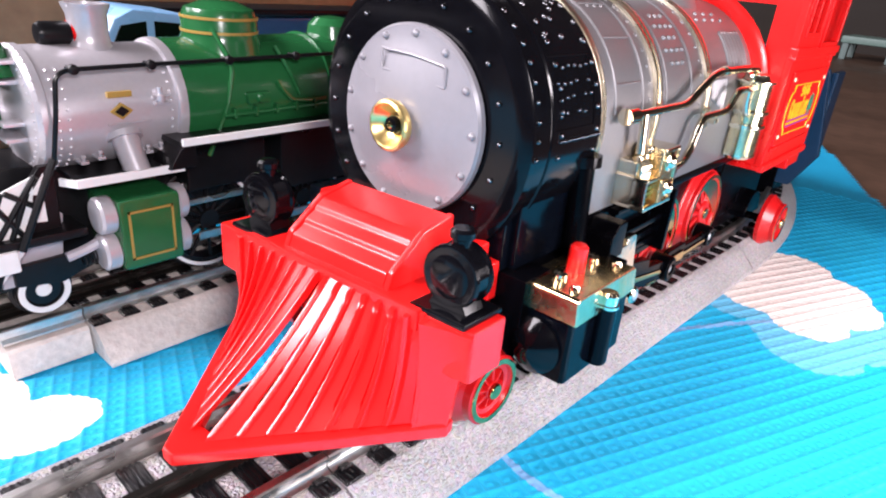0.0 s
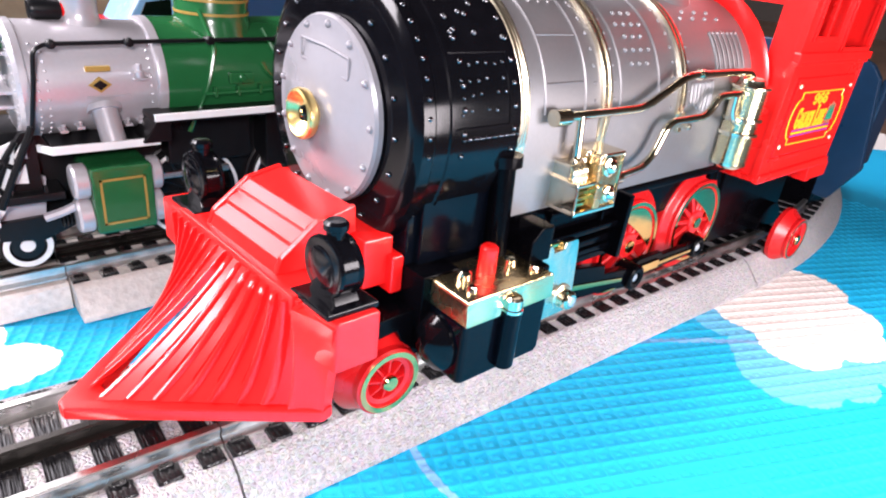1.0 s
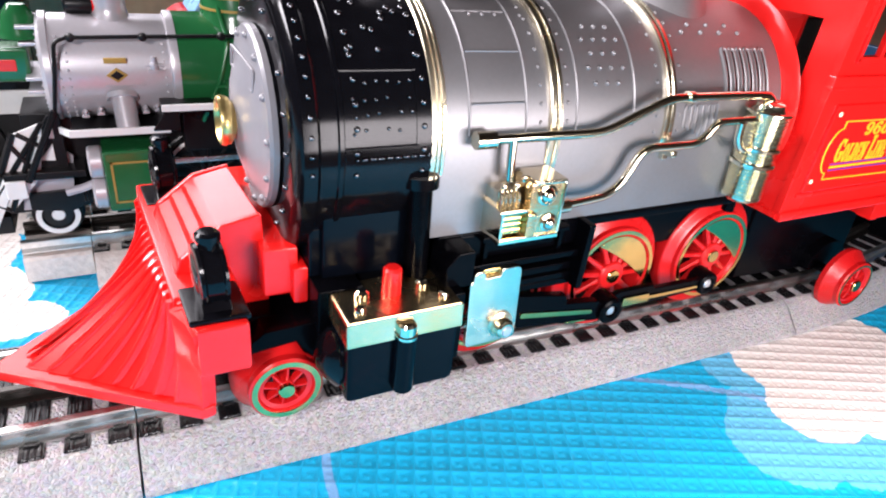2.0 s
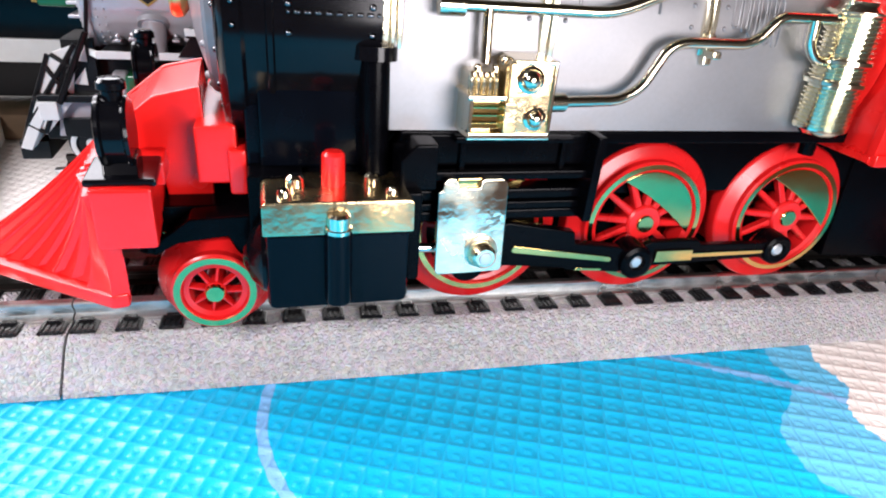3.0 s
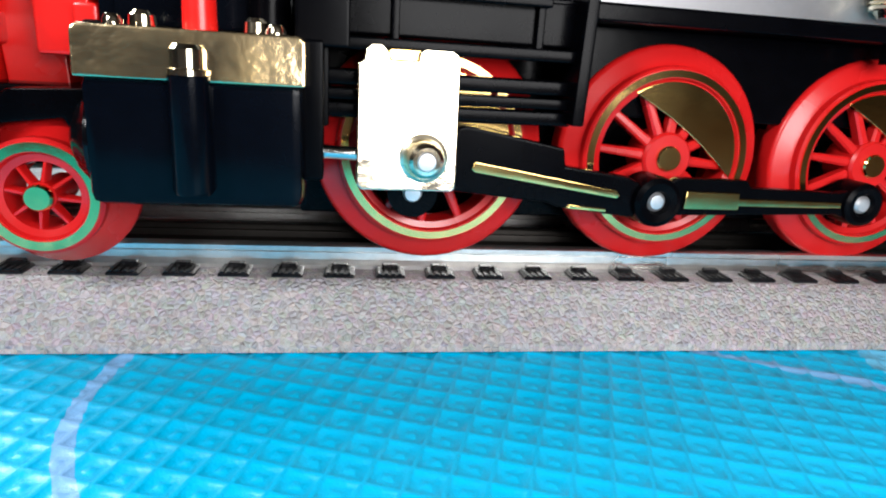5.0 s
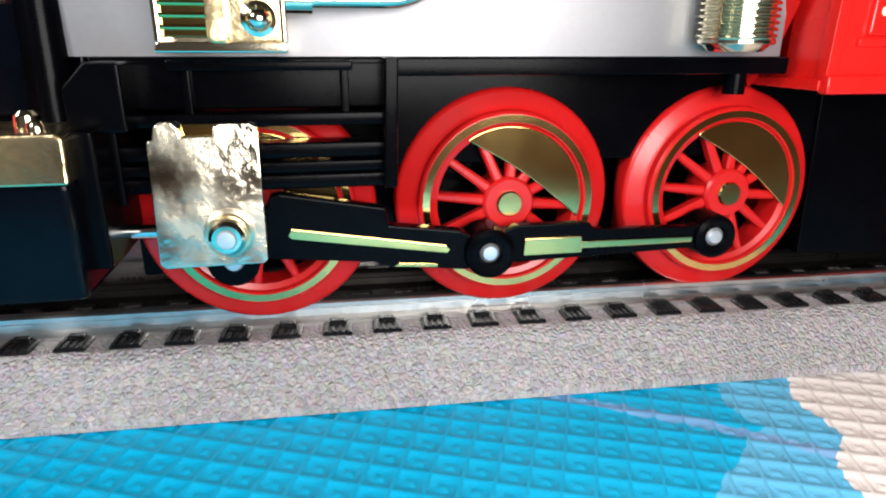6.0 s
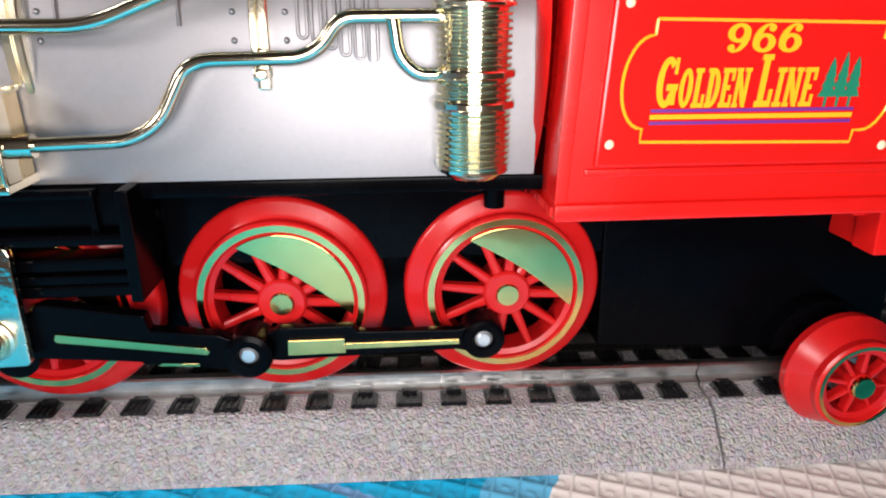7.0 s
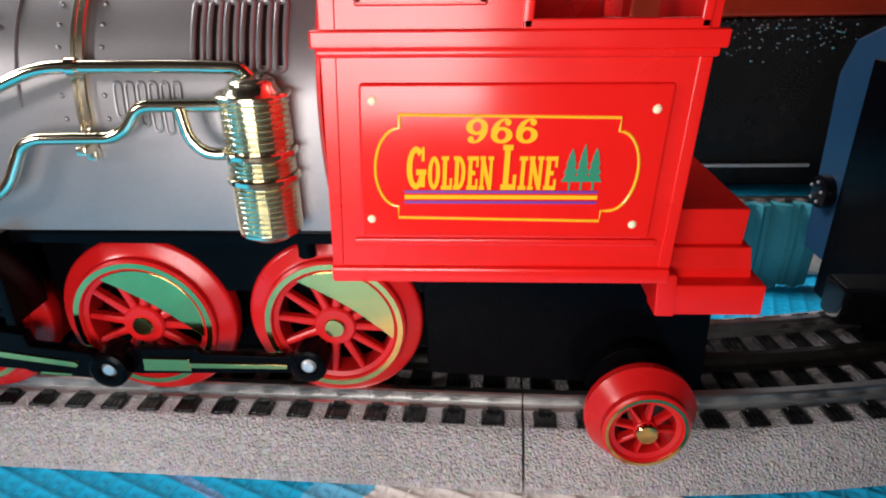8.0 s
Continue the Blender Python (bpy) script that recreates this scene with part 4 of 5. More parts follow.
# pipes, feed pump and ribbed tank
part("upper_pipe", tube(B(), [(93, -38.8, 95.6), (134, -39.8, 95.8), (156.5, -39.4, 104.8), (186, -39.6, 104.8), (198.5, -40.2, 104.6), (200.5, -40.6, 102.6)], 1.35, 12, 5), CHROME, loco, "gold chrome pipe")
part("pipe_nut", tube(B(), [(92.4, -38.8, 95.6), (98.0, -38.9, 95.6)], 2.4, 14), CHROME, loco)
part("pipe_collar", lathe(B(), [(1.3, -1), (1.9, -1), (1.9, 1), (1.3, 1)], "x", (164, -39.5, 104.8), 14), CHROME, loco)
part("lower_pipe", tube(B(), [(115, -44.2, 76.2), (138, -41.4, 76.4), (143.6, -41, 79.4), (148.8, -40.6, 88.6), (152.5, -40.6, 90.2), (169.5, -41.4, 90.6), (173.2, -41.6, 92.4), (176.8, -41.8, 97.4), (197, -42.2, 97.6)], 1.35, 12, 3.4), CHROME, loco, "gold chrome pipe")
part("pipe_nut", tube(B(), [(118.0, -44, 76.2), (122.5, -43.5, 76.2)], 2.2, 14), CHROME, loco)
part("drop_pipe", tube(B(), [(186.0, -43.2, 97.2), (186.8, -43, 90.8), (190, -43, 87.6), (196, -42.5, 87.6)], 1.3, 12, 4), CHROME, loco)
part("riser_pipe", tube(B(), [(103.5, -40.5, 84), (103.5, -39.4, 95.5)], 1.2, 12), CHROME, loco)
part("pipe_bracket", box(box(B(), 161.0, 163.4, -38.2, -36, 84.6, 92.0, 0.5), 161.0, 163.4, -41.6, -37.5, 86.6, 88.6, 0.5), SCUFFED, loco)
pump = part("feed_pump", box(box(B(), 98.8, 117.6, -42.8, -36.2, 68.8, 77.6, 0.6), 99.2, 106.4, -42.6, -36, 77, 82.4, 0.6), SCUFFED, loco, "gold chrome feed pump")
part("pump_window", box(B(), 99.6, 106.6, -45.4, -42.4, 70.4, 76.8, 0.3), GOLD, pump, "ribbed golden panel")
for k in range(3):
    part("pump_fin", tube(B(), [(99.6, -45.4, 71.9 + k * 1.75), (106.6, -45.4, 71.9 + k * 1.75)], 0.42, 8), GOLD, pump)
part("window_edge", box(B(), 98.8, 99.8, -46.6, -42, 69.6, 77.6, 0.3), CHROME, pump)
part("pump_shelf", box(B(), 98.2, 107.4, -46.9, -36.2, 77.0, 78.2, 0.4), CHROME, pump)
part("pump_base", prism(B(), [(98.6, 68.2), (118.6, 68.2), (118.2, 69.8), (99.0, 69.8)], -47.0, -36.2, "xz", 0.3), CHROME, pump)
part("pump_post", prism(B(), soften([(106.6, 76.9), (110.0, 76.9), (110.0, 69.6), (106.6, 69.6), (106.6, 76.9)], 1.2, 3)[:-1], -47.6, -42, "xz", 0.5), FOIL, pump)
head = part("pump_head", box(B(), 107.4, 118.2, -46.4, -36.4, 69.4, 85.4, 0.8), FOIL, pump, "crinkled gold pump head")
part("head_rim", box(B(), 108.4, 118.6, -46.8, -36.4, 84.8, 86.0, 0.4), CHROME, head)
part("head_rim", box(B(), 117.6, 118.6, -46.9, -42, 69.6, 85.2, 0.4), CHROME, head)
for x, z, r in ((112.4, 81.8, 2.5), (114.4, 73.2, 2.1)):
    part("cap_collar", lathe(B(), [(r - 0.4, -46.2), (r + 0.5, -46.3), (r + 0.6, -46.9), (r - 0.1, -47.2), (r - 0.4, -46.9)], "y", (x, 0, z), 20), CHROME, head)
    part("pump_cap", lathe(B(), [(0, -48.6), (r * 0.4, -48.5), (r * 0.72, -48.0), (r * 0.95, -47.2), (r, -46), (0, -46)], "y", (x, 0, z), 20), CHROME, head)
for k in range(5):
    part("pump_fin", tube(B(), [(99.9 + k * 1.4, -43.6, 78), (99.9 + k * 1.4, -43.6, 81.0), (99.9 + k * 1.4, -42.4, 82.2)], 0.5, 8, 0.8), SCUFFED, pump)
for x, z in ((101.4, 82.2), (105.6, 82.2), (107.6, 84.2)):
    part("pump_bolt", lathe(B(), [(0, z + 1.9), (0.6, z + 1.8), (0.95, z + 1.2), (0.95, z), (0, z)], "z", (x, -41.6, 0), 10), CHROME, pump)
TX = 200.5
tank = part("ribbed_tank", lathe(B(), [(0, 68.2), (4.8, 68.4), (5.9, 69.4), (6.3, 70.4), (6.3, 99.6), (4.9, 101.0), (4.6, 102.2), (3.4, 103.0), (0, 103.2)], "z", (TX, -40.6, 0), 36), TANK_GOLD, loco, "gold chrome ribbed tank")
for z0, count, pitch in ((71.2, 9, 1.14), (83.7, 3, 1.12), (89.3, 8, 1.24)):
    for k in range(count):
        z = z0 + k * pitch
        part("tank_rib", lathe(B(), [(6.0, z - 0.5), (6.75, z - 0.36), (7.05, z - 0.12), (7.05, z + 0.12), (6.75, z + 0.36), (6.0, z + 0.5)], "z", (TX, -40.6, 0), 32), TANK_GOLD, tank)
for z, r, h in ((70.2, 6.9, 0.6), (82.3, 7.7, 0.75), (87.8, 7.7, 0.75), (99.6, 7.6, 0.55)):
    part("tank_flange", lathe(B(), [(6.0, z - h), (r - 0.3, z - h), (r, z - h + 0.3), (r, z + h - 0.3), (r - 0.3, z + h), (6.0, z + h)], "z", (TX, -40.6, 0), 36), TANK_GOLD, tank)
part("tank_post", tube(B(), [(206, -34, 60), (206, -34, 66)], 2.2, 12), BLACK, loco)

# cab
CAB = (216.4, 290.0)


def panel_with_holes(bm, x0, x1, z0, z1, holes, y, thick):
    """An upright sheet along x, built of butted pieces round its window holes."""
    xs = sorted({x0, x1, *[h[0] for h in holes], *[h[1] for h in holes]})
    for a, b in zip(xs, xs[1:]):
        cuts = [(h[2], h[3]) for h in holes if h[0] <= a and h[1] >= b]
        low = z0
        for c0, c1 in sorted(cuts):
            if c0 > low:
                box(bm, a, b, y, y + thick, low, c0, 0)
            low = c1
        if low < z1:
            box(bm, a, b, y, y + thick, low, z1, 0)
    return bm


cab = part("cab", panel_with_holes(B(), CAB[0], CAB[1], 62.6, 160, [(224, 246, 118.5, 148), (256, 287.0, 114.2, 150)], -47.6, 2.4), RED, loco, "bright red plastic cab")
part("cab_side", panel_with_holes(B(), CAB[0], CAB[1], 62.6, 160, [(224, 246, 118.5, 148), (256, 287.0, 114.2, 150)], 45.2, 2.4), RED, cab)
bm = B()
for y0, y1, z0, z1 in ((-45.2, -36, 62.6, 160), (36, 45.2, 62.6, 160), (-36, 36, 62.6, 66), (-36, 36, 128, 160)):
    box(bm, CAB[0], CAB[0] + 2.4, y0, y1, z0, z1, 0)
part("cab_front", bm, RED, cab)
ring = lathe(B(), [(35.4, 213.0), (39.0, 213.0), (41.5, 214.4), (35.4, 214.4)], "x", (0, 0, CZ), 48)
part("boiler_collar", ring, RED, cab)
part("cab_back", box(box(B(), 287.6, 290, -45.2, -18, 62.6, 160, 0), 287.6, 290, 18, 45.2, 62.6, 160, 0), RED, cab)
part("cab_roof", prism(B(), [(-53 + 106 * k / 12, 160 + 12 * math.sin(math.pi * k / 12)) for k in range(13)] + [(53, 158), (-53, 158)], 208, 297, "yz", 0.6), RED, cab)
part("cab_floor", box(B(), 215, 290, -47, 47, 61.4, 63.4, 0.4), RED, cab)
part("cab_ledge", box(B(), 214.8, 292.6, -49.2, -46, 109.2, 112.6, 0.5), RED, cab)
part("cab_ledge", box(B(), 215.4, 291.4, -48.8, -46, 107.6, 109.4, 0.6), RED, cab)
part("cab_foot", box(B(), 215.6, 290.6, -49.0, -46, 60.8, 64.4, 0.8), RED, cab)
for x0, x1, z0, z1 in ((222.6, 224.2, 116.8, 149), (245.8, 247.4, 116.8, 149), (222.6, 247.4, 116.6, 118.6), (222.6, 247.4, 147.6, 149.4), (233.8, 235.8, 118, 148)):
    part("window_frame", box(B(), x0, x1, -48.6, -46.4, z0, z1, 0.4), RED, cab)
for x0, x1, z0, z1 in ((254.2, 256.2, 112.6, 152), (286.8, 288.8, 112.6, 152), (254.2, 288.8, 112.4, 114.4)):
    part("window_frame", box(B(), x0, x1, -48.6, -46.4, z0, z1, 0.4), RED, cab)
part("corner_post", box(B(), 216.0, 218.8, -47.9, -45, 62, 159, 0.3), RED, cab)
part("corner_post", box(B(), 288.0, 290.6, -47.9, -45, 62, 159, 0.3), RED, cab)
sign = part("name_panel", box(B(), 223.0, 284.6, -48.7, -46.6, 71.2, 103.0, 0.8), RED_GLOSS, loco, "raised red name panel with yellow lettering")
part("panel_moulding", box(B(), 221.4, 286.4, -48.5, -47.0, 69.4, 71.0, 0.4), RED, sign)
for x, zz in ((225.4, 75.6), (225.8, 99.8), (281.6, 98.2), (280.6, 74.6)):
    part("rivet", stud(B(), (x, -48.6, zz), 0.95, 0.6), CREAM, sign)


def line_on_panel(pts, r=0.32, mat=YELLOW):
    return part("printed_line", tube(B(), [(x, -48.72, zz) for x, zz in pts], r, 6), mat, sign)


arc_l = [(231.2 - 4.9 * math.sin(math.pi * k / 16), 86.5 + 8.1 * math.cos(math.pi * k / 16)) for k in range(17)]
arc_r = [(275.0 + 4.9 * math.sin(math.pi * k / 16), 85.8 - 8.2 * math.cos(math.pi * k / 16)) for k in range(17)]
border = [(231.2, 97.2)] + arc_l + [(231.2, 76.0), (273.4, 75.4), (273.6, 77.6)] + arc_r + [(275.0, 96.6), (231.2, 97.2)]
line_on_panel(border)


def arc(cx, cy, rx, ry, ix, iy, a0, a1, n=18):
    """A thick piece of an ellipse in a unit square, as an outline."""
    ws = [radians(a0 + (a1 - a0) * k / n) for k in range(n + 1)]
    return [(cx + rx * math.cos(w), cy + ry * math.sin(w)) for w in ws] + [(cx + ix * math.cos(w), cy + iy * math.sin(w)) for w in ws[::-1]]


def bar(x0, x1, y0, y1):
    return [(x0, y0), (x1, y0), (x1, y1), (x0, y1)]


SIX = [arc(0.5, 0.33, 0.5, 0.33, 0.2, 0.2, 0, 180), arc(0.5, 0.33, 0.5, 0.33, 0.2, 0.2, 180, 360), arc(0.66, 0.4, 0.66, 0.6, 0.36, 0.52, 82, 182), arc(0.76, 0.84, 0.15, 0.13, 0.01, 0.01, 0, 359)]
GLYPHS = {
    "6": SIX,
    "9": [[(1 - x, 1 - y) for x, y in o] for o in SIX],
    "G": [arc(0.5, 0.5, 0.5, 0.5, 0.2, 0.36, 48, 330), bar(0.52, 1.06, 0.34, 0.47), bar(0.72, 1.0, 0.06, 0.34), bar(0.8, 0.95, 0.66, 0.98)],
    "O": [arc(0.5, 0.5, 0.52, 0.5, 0.18, 0.35, 0, 180), arc(0.5, 0.5, 0.52, 0.5, 0.18, 0.35, 180, 360)],
    "L": [bar(0.14, 0.5, 0.1, 0.9), bar(0, 1, 0, 0.12), bar(0, 0.66, 0.89, 1), bar(0.78, 1, 0.12, 0.34)],
    "D": [bar(0.12, 0.44, 0.1, 0.9), bar(0, 0.5, 0, 0.12), bar(0, 0.5, 0.88, 1), arc(0.42, 0.5, 0.58, 0.5, 0.26, 0.36, -90, 90)],
    "E": [bar(0.12, 0.46, 0.1, 0.9), bar(0, 1, 0, 0.12), bar(0, 1, 0.88, 1), bar(0.46, 0.74, 0.44, 0.57), bar(0.8, 1, 0.12, 0.32), bar(0.8, 1, 0.68, 0.88)],
    "N": [bar(0.08, 0.3, 0.1, 0.9), bar(0.7, 0.92, 0.1, 0.9), [(0.06, 0.9), (0.66, 0.0), (0.94, 0.0), (0.36, 0.9)], bar(0, 0.4, 0.9, 1), bar(0, 0.4, 0, 0.1), bar(0.58, 1, 0.9, 1)],
    "I": [bar(0.26, 0.74, 0.1, 0.9), bar(0, 1, 0, 0.12), bar(0, 1, 0.88, 1)],
}


def slab_letter(name, char, x, wide, z, high):
    """One slab-serif character printed on the name panel."""
    bm = B()
    for i, outline in enumerate(GLYPHS[char]):
        prism(bm, [(x + wide * u, z + high * v) for u, v in outline], -48.92 - 0.012 * i, -48.5, "xz", 0)
    return part(name, bm, YELLOW, sign)


for k, char in enumerate("966"):
    slab_letter("printed_digit", char, 244.6 + 5.0 * k, 4.3, 91.6, 4.9)
for char, x, wide, high in (("G", 232.8, 3.7, 8.9), ("O", 237.1, 2.3, 6.9), ("L", 239.7, 2.2, 6.9), ("D", 242.1, 2.4, 6.9), ("E", 244.8, 2.2, 6.9), ("N", 247.3, 2.7, 6.9), ("L", 251.6, 3.0, 9.2), ("I", 255.0, 1.6, 6.9), ("N", 256.9, 2.9, 6.9), ("E", 260.1, 2.4, 6.9)):
    slab_letter("printed_letter", char, 232.8 + 1.035 * (x - 232.8), wide * 1.03, 82.1, high)
for zz, mat, half in ((81.6, PURPLE, 0.3), (80.5, YELLOW, 0.42), (79.4, PURPLE, 0.3)):
    part("printed_stripe", box(B(), 232.4, 272.4, -48.95, -48.5, zz - half, zz + half, 0), mat, sign)
for k, (x, top) in enumerate(((266.3, 90.6), (268.7, 91.6), (271.1, 90.8))):
    tree_bm = B()
    for j in range(4):
        zb = 83.8 + j * 1.7
        prism(tree_bm, [(x - 1.7 + 0.35 * j, zb), (x + 1.7 - 0.35 * j, zb), (x, min(top, zb + 3.4))], -48.95 - 0.01 * (j + k), -48.5, "xz", 0)
    prism(tree_bm, [(x - 0.2, 82.0), (x + 0.2, 82.0), (x + 0.2, 84.4), (x - 0.2, 84.4)], -48.93, -48.5, "xz", 0)
    part("printed_tree", tree_bm, PRINT_GREEN, sign)

# rear steps of the cab
steps = part("rear_steps", box(B(), 286, 310.5, -37.0, 37.0, 64.4, 73.4, 0.7), RED, loco, "red stepped rear end")
part("step", box(B(), 286, 312.2, -38.6, 38.6, 56.8, 64.8, 0.7), RED, steps)
part("step", box(B(), 289.6, 314.2, -42.6, 42.6, 49.4, 57.2, 0.7), RED, steps)
part("step_bracket", box(B(), 289.2, 294, -43.0, -36, 49.2, 60, 0.6), RED, steps)


# ---- the green and silver model locomotive on the back track ----
GY, GZ = 115.5, 78.4
green = thing("model_locomotive", (40, GY, 11), "green and silver model steam locomotive with black running gear", "model locomotive")
green.location = (0.0393, 0.1235, 0.0095)
BY = GY - 4.0  # the boiler's middle
part("boiler", lathe(B(), [(0, 36), (21.4, 36), (21.4, 60), (22.3, 120), (23.2, 190), (0, 190)], "x", (0, BY, GZ), 48), GREEN, green, "glossy green boiler")
gs = part("smokebox", lathe(B(), [(0, -11.0), (17, -11.0), (19.3, -10.6), (20.6, -9.4), (20.6, -7.2), (20.0, -6.8), (20.0, 33.6), (21.3, 34.0), (21.6, 35.0), (21.6, 37.0), (0, 37.0)], "x", (0, BY, GZ), 56), SILVER_PAINT, green, "silver painted smokebox")
bm = B()
for k in range(40):
    w = math.tau * k / 40
    stud(bm, (-9.2, BY + 20.0 * math.cos(w), GZ + 20.0 * math.sin(w)), 0.75, 0.8, "x", -1, 6)
    stud(bm, (-10.8, BY + 17.6 * math.cos(w), GZ + 17.6 * math.sin(w)), 0.5, 0.6, "x", -1, 6)
for k in range(14):
    w = math.pi + (k - 5) * 0.16
    for x in (-4.6, -1.8, 31.6):
        c = Vector((x, BY + 20.0 * math.cos(w), GZ + 20.0 * math.sin(w)))
        bmesh.ops.create_icosphere(bm, subdivisions=1, radius=0.62, matrix=Matrix.Translation(c))
tagged(part("rivets", bm, SILVER_PAINT, gs), kind="stuff")
part("chimney", lathe(B(), [(9.0, -3), (7.8, -0.6), (6.5, 1.6), (6.0, 4), (6.2, 10.6), (7.2, 12.8), (7.4, 14.0), (6.1, 14.0), (5.4, 5), (0, 5)], "z", (15.0, BY, GZ + 18.8), 32), SILVER_PAINT, green, "silver chimney")
dynamo = part("dynamo", lathe(B(), [(0, -6), (3.0, -5.6), (3.8, -4), (3.8, 3), (3.4, 4.4), (3.4, 6), (0, 6)], "x", (5.0, BY + 1, 101.6), 24), MATT_BLACK, green, "small black dynamo with a red ring")
part("red_ring", lathe(B(), [(3.4, 4.2), (4.2, 4.2), (4.2, 5.6), (3.4, 5.6)], "x", (5.0, BY + 1, 101.6), 24), RED, dynamo)
part("smokebox_seam", tube(B(), [(9.6, BY - 19.9, 75.4), (24.0, BY - 19.9, 75.4)], 0.4, 6), SILVER_PAINT, gs)
for x, z in ((1.2, 63.6), (6.6, 64.4), (27.2, 64.8), (22.6, 64.2)):
    step = part("step_bolt", box(B(), x - 1.3, x + 1.3, GY - 23.2, GY - 15, z - 0.5, z + 0.5, 0.2), SILVER_PAINT, gs)
    part("bolt_head", lathe(B(), [(0, 2.6), (0.7, 2.4), (0.9, 1.6), (0.5, 1.2), (0.5, -0.4), (0, -0.4)], "z", (x, GY - 22.0, z), 10), SILVER_PAINT, step)
valve = part("check_valve", box(B(), 25.2, 30.4, GY - 25.4, GY - 20, 80.6, 81.6, 0.3), SILVER_PAINT, gs, "small silver check valve")
part("valve_body", lathe(B(), [(0, 5.2), (0.9, 5.0), (0.9, 2.8), (1.6, 2.4), (1.6, 0.4), (1.0, 0), (0, 0)], "z", (27.6, GY - 24.2, 81.4), 12), SILVER_PAINT, valve)
part("valve_stem", tube(B(), [(24.6, GY - 24.2, 83.2), (30.8, GY - 24.2, 83.2)], 0.6, 8), SILVER_PAINT, valve)
part("steam_pipe", tube(B(), [(15, GY - 22.0, 70.5), (15.5, GY - 28.5, 59.5)], 4.3, 20), SILVER_PAINT, green, "stubby silver steam pipe")
part("pipe_collar", tube(B(), [(15, GY - 21.4, 71.3), (15, GY - 22.6, 69.6)], 5.8, 20), SILVER_PAINT, green)
part("maker_plate", prism(B(), [(10.4, 79.6), (14.2, 76.8), (18.0, 79.6), (14.2, 82.4)], GY - 24.6, GY - 23.2, "xz", 0.2), GOLD_PAINT, gs, "dark gold lozenge plate")
part("plate_ground", prism(B(), [(11.8, 79.6), (14.2, 77.8), (16.6, 79.6), (14.2, 81.4)], GY - 24.9, GY - 24, "xz", 0.1), MATT_BLACK, gs)
part("number_plate", box(B(), 10.2, 18.0, GY - 24.6, GY - 23, 84.2, 86.0, 0.1), GOLD_PAINT, gs, "small plate with illegible lettering")
gd = part("dome", lathe(B(), [(16.5, -5), (15, 1), (14.2, 3), (14.2, 9), (12.8, 12.2), (7, 14.6), (0, 15.2)], "z", (63.2, BY, GZ + 19.6), 40), GREEN, green, "green dome with gold bands")
for z in (4.2, 9.2):
    part("dome_band", lathe(B(), [(14.1, z - 0.5), (14.5, z - 0.5), (14.5, z + 0.5), (14.1, z + 0.5)], "z", (63.2, BY, GZ + 19.6), 40), GOLD_PAINT, gd)
part("sand_dome", lathe(B(), [(12, -4), (10.6, 2), (10.2, 5), (7, 8), (0, 9)], "z", (118, BY, GZ + 20.5), 32), GREEN, green)
rail_path = [(-8.6, GY - 25.8, 67.0), (-6.4, GY - 26.6, 80), (-4.8, GY - 26.6, 92.4), (-1, GY - 25.8, 93.9), (24.6, GY - 25.2, 94.2), (95, GY - 26.4, 95.2), (185, GY - 27.6, 96.5)]
part("handrail", tube(B(), rail_path, 0.75, 8, 4), MATT_BLACK, green, "thin black handrail")
for x in (0.6, 24.6, 53.0, 82.0, 110.0):
    part("handrail_knob", lathe(B(), [(0, -1.8), (1.5, -1.2), (1.7, 0), (1.2, 1.4), (0.7, 2.0), (0.7, 4.5), (0, 4.5)], "y", (x, GY - 25.6 - 0.012 * x, 93.9 + 0.014 * x), 12), MATT_BLACK, green)
for pts in ([(44, GY - 24.5, 60), (52, GY - 26, 78), (56, GY - 24, 92), (54, GY - 14, 104)], [(74, GY - 25.5, 86), (76, GY - 26.5, 82), (80, GY - 26.6, 78), (90, GY - 26.6, 77)], [(77, GY - 20, 98), (80, GY - 24.5, 90), (84, GY - 26.6, 80)]):
    part("boiler_pipe", tube(B(), pts, 0.9, 8, 4), GREEN, green)
injector = part("injector", box(B(), 60, 70, GY - 27.4, GY - 22, 78.0, 82.4, 0.8), GREEN, green, "green injector box")
part("injector_cap", lathe(B(), [(0, -1.6), (1.4, -1.4), (1.8, -0.6), (1.8, 0.4), (0, 0.4)], "y", (65, GY - 27.4, 80.2), 14), GREEN, injector)
part("boiler_pipe", tube(B(), [(50, GY - 26.6, 74.6), (100, GY - 27.2, 75.4), (160, GY - 27.8, 76.6)], 0.8, 8), GREEN, green)
for k in range(5):
    part("pipe_clip", box(B(), 53.4 + 9.2 * k, 54.8 + 9.2 * k, GY - 28.0, GY - 22, 73.4 + 0.15 * k, 77.2 + 0.15 * k, 0.3), GREEN, green)
for x in (100.0, 132.0):
    part("boiler_band", lathe(B(), [(22, x), (22.9, x), (23.0, x + 0.4), (22.9, x + 1.2), (22, x + 1.2)], "x", (0, BY, GZ), 48), GREEN, green)
for k in range(6):
    part("spring_coil", lathe(B(), [(2.0, -0.35), (2.7, -0.3), (2.9, 0), (2.7, 0.3), (2.0, 0.35)], "x", (-4.2 + 1.25 * k, GY - 24.4, 31.8), 18), MATT_BLACK, green)
part("running_board", prism(B(), [(-4.4, GY - 31), (30, GY - 31), (33, GY - 24), (33, GY + 24), (30, GY + 31), (-4.4, GY + 31)], 59.0, 60.6, "xy", 0.2), MATT_BLACK, green)
part("board_edge", box(B(), -5.2, 30.4, GY - 32.0, GY - 30.8, 58.4, 61.2, 0.2), WHITE, green, "white painted board edge")
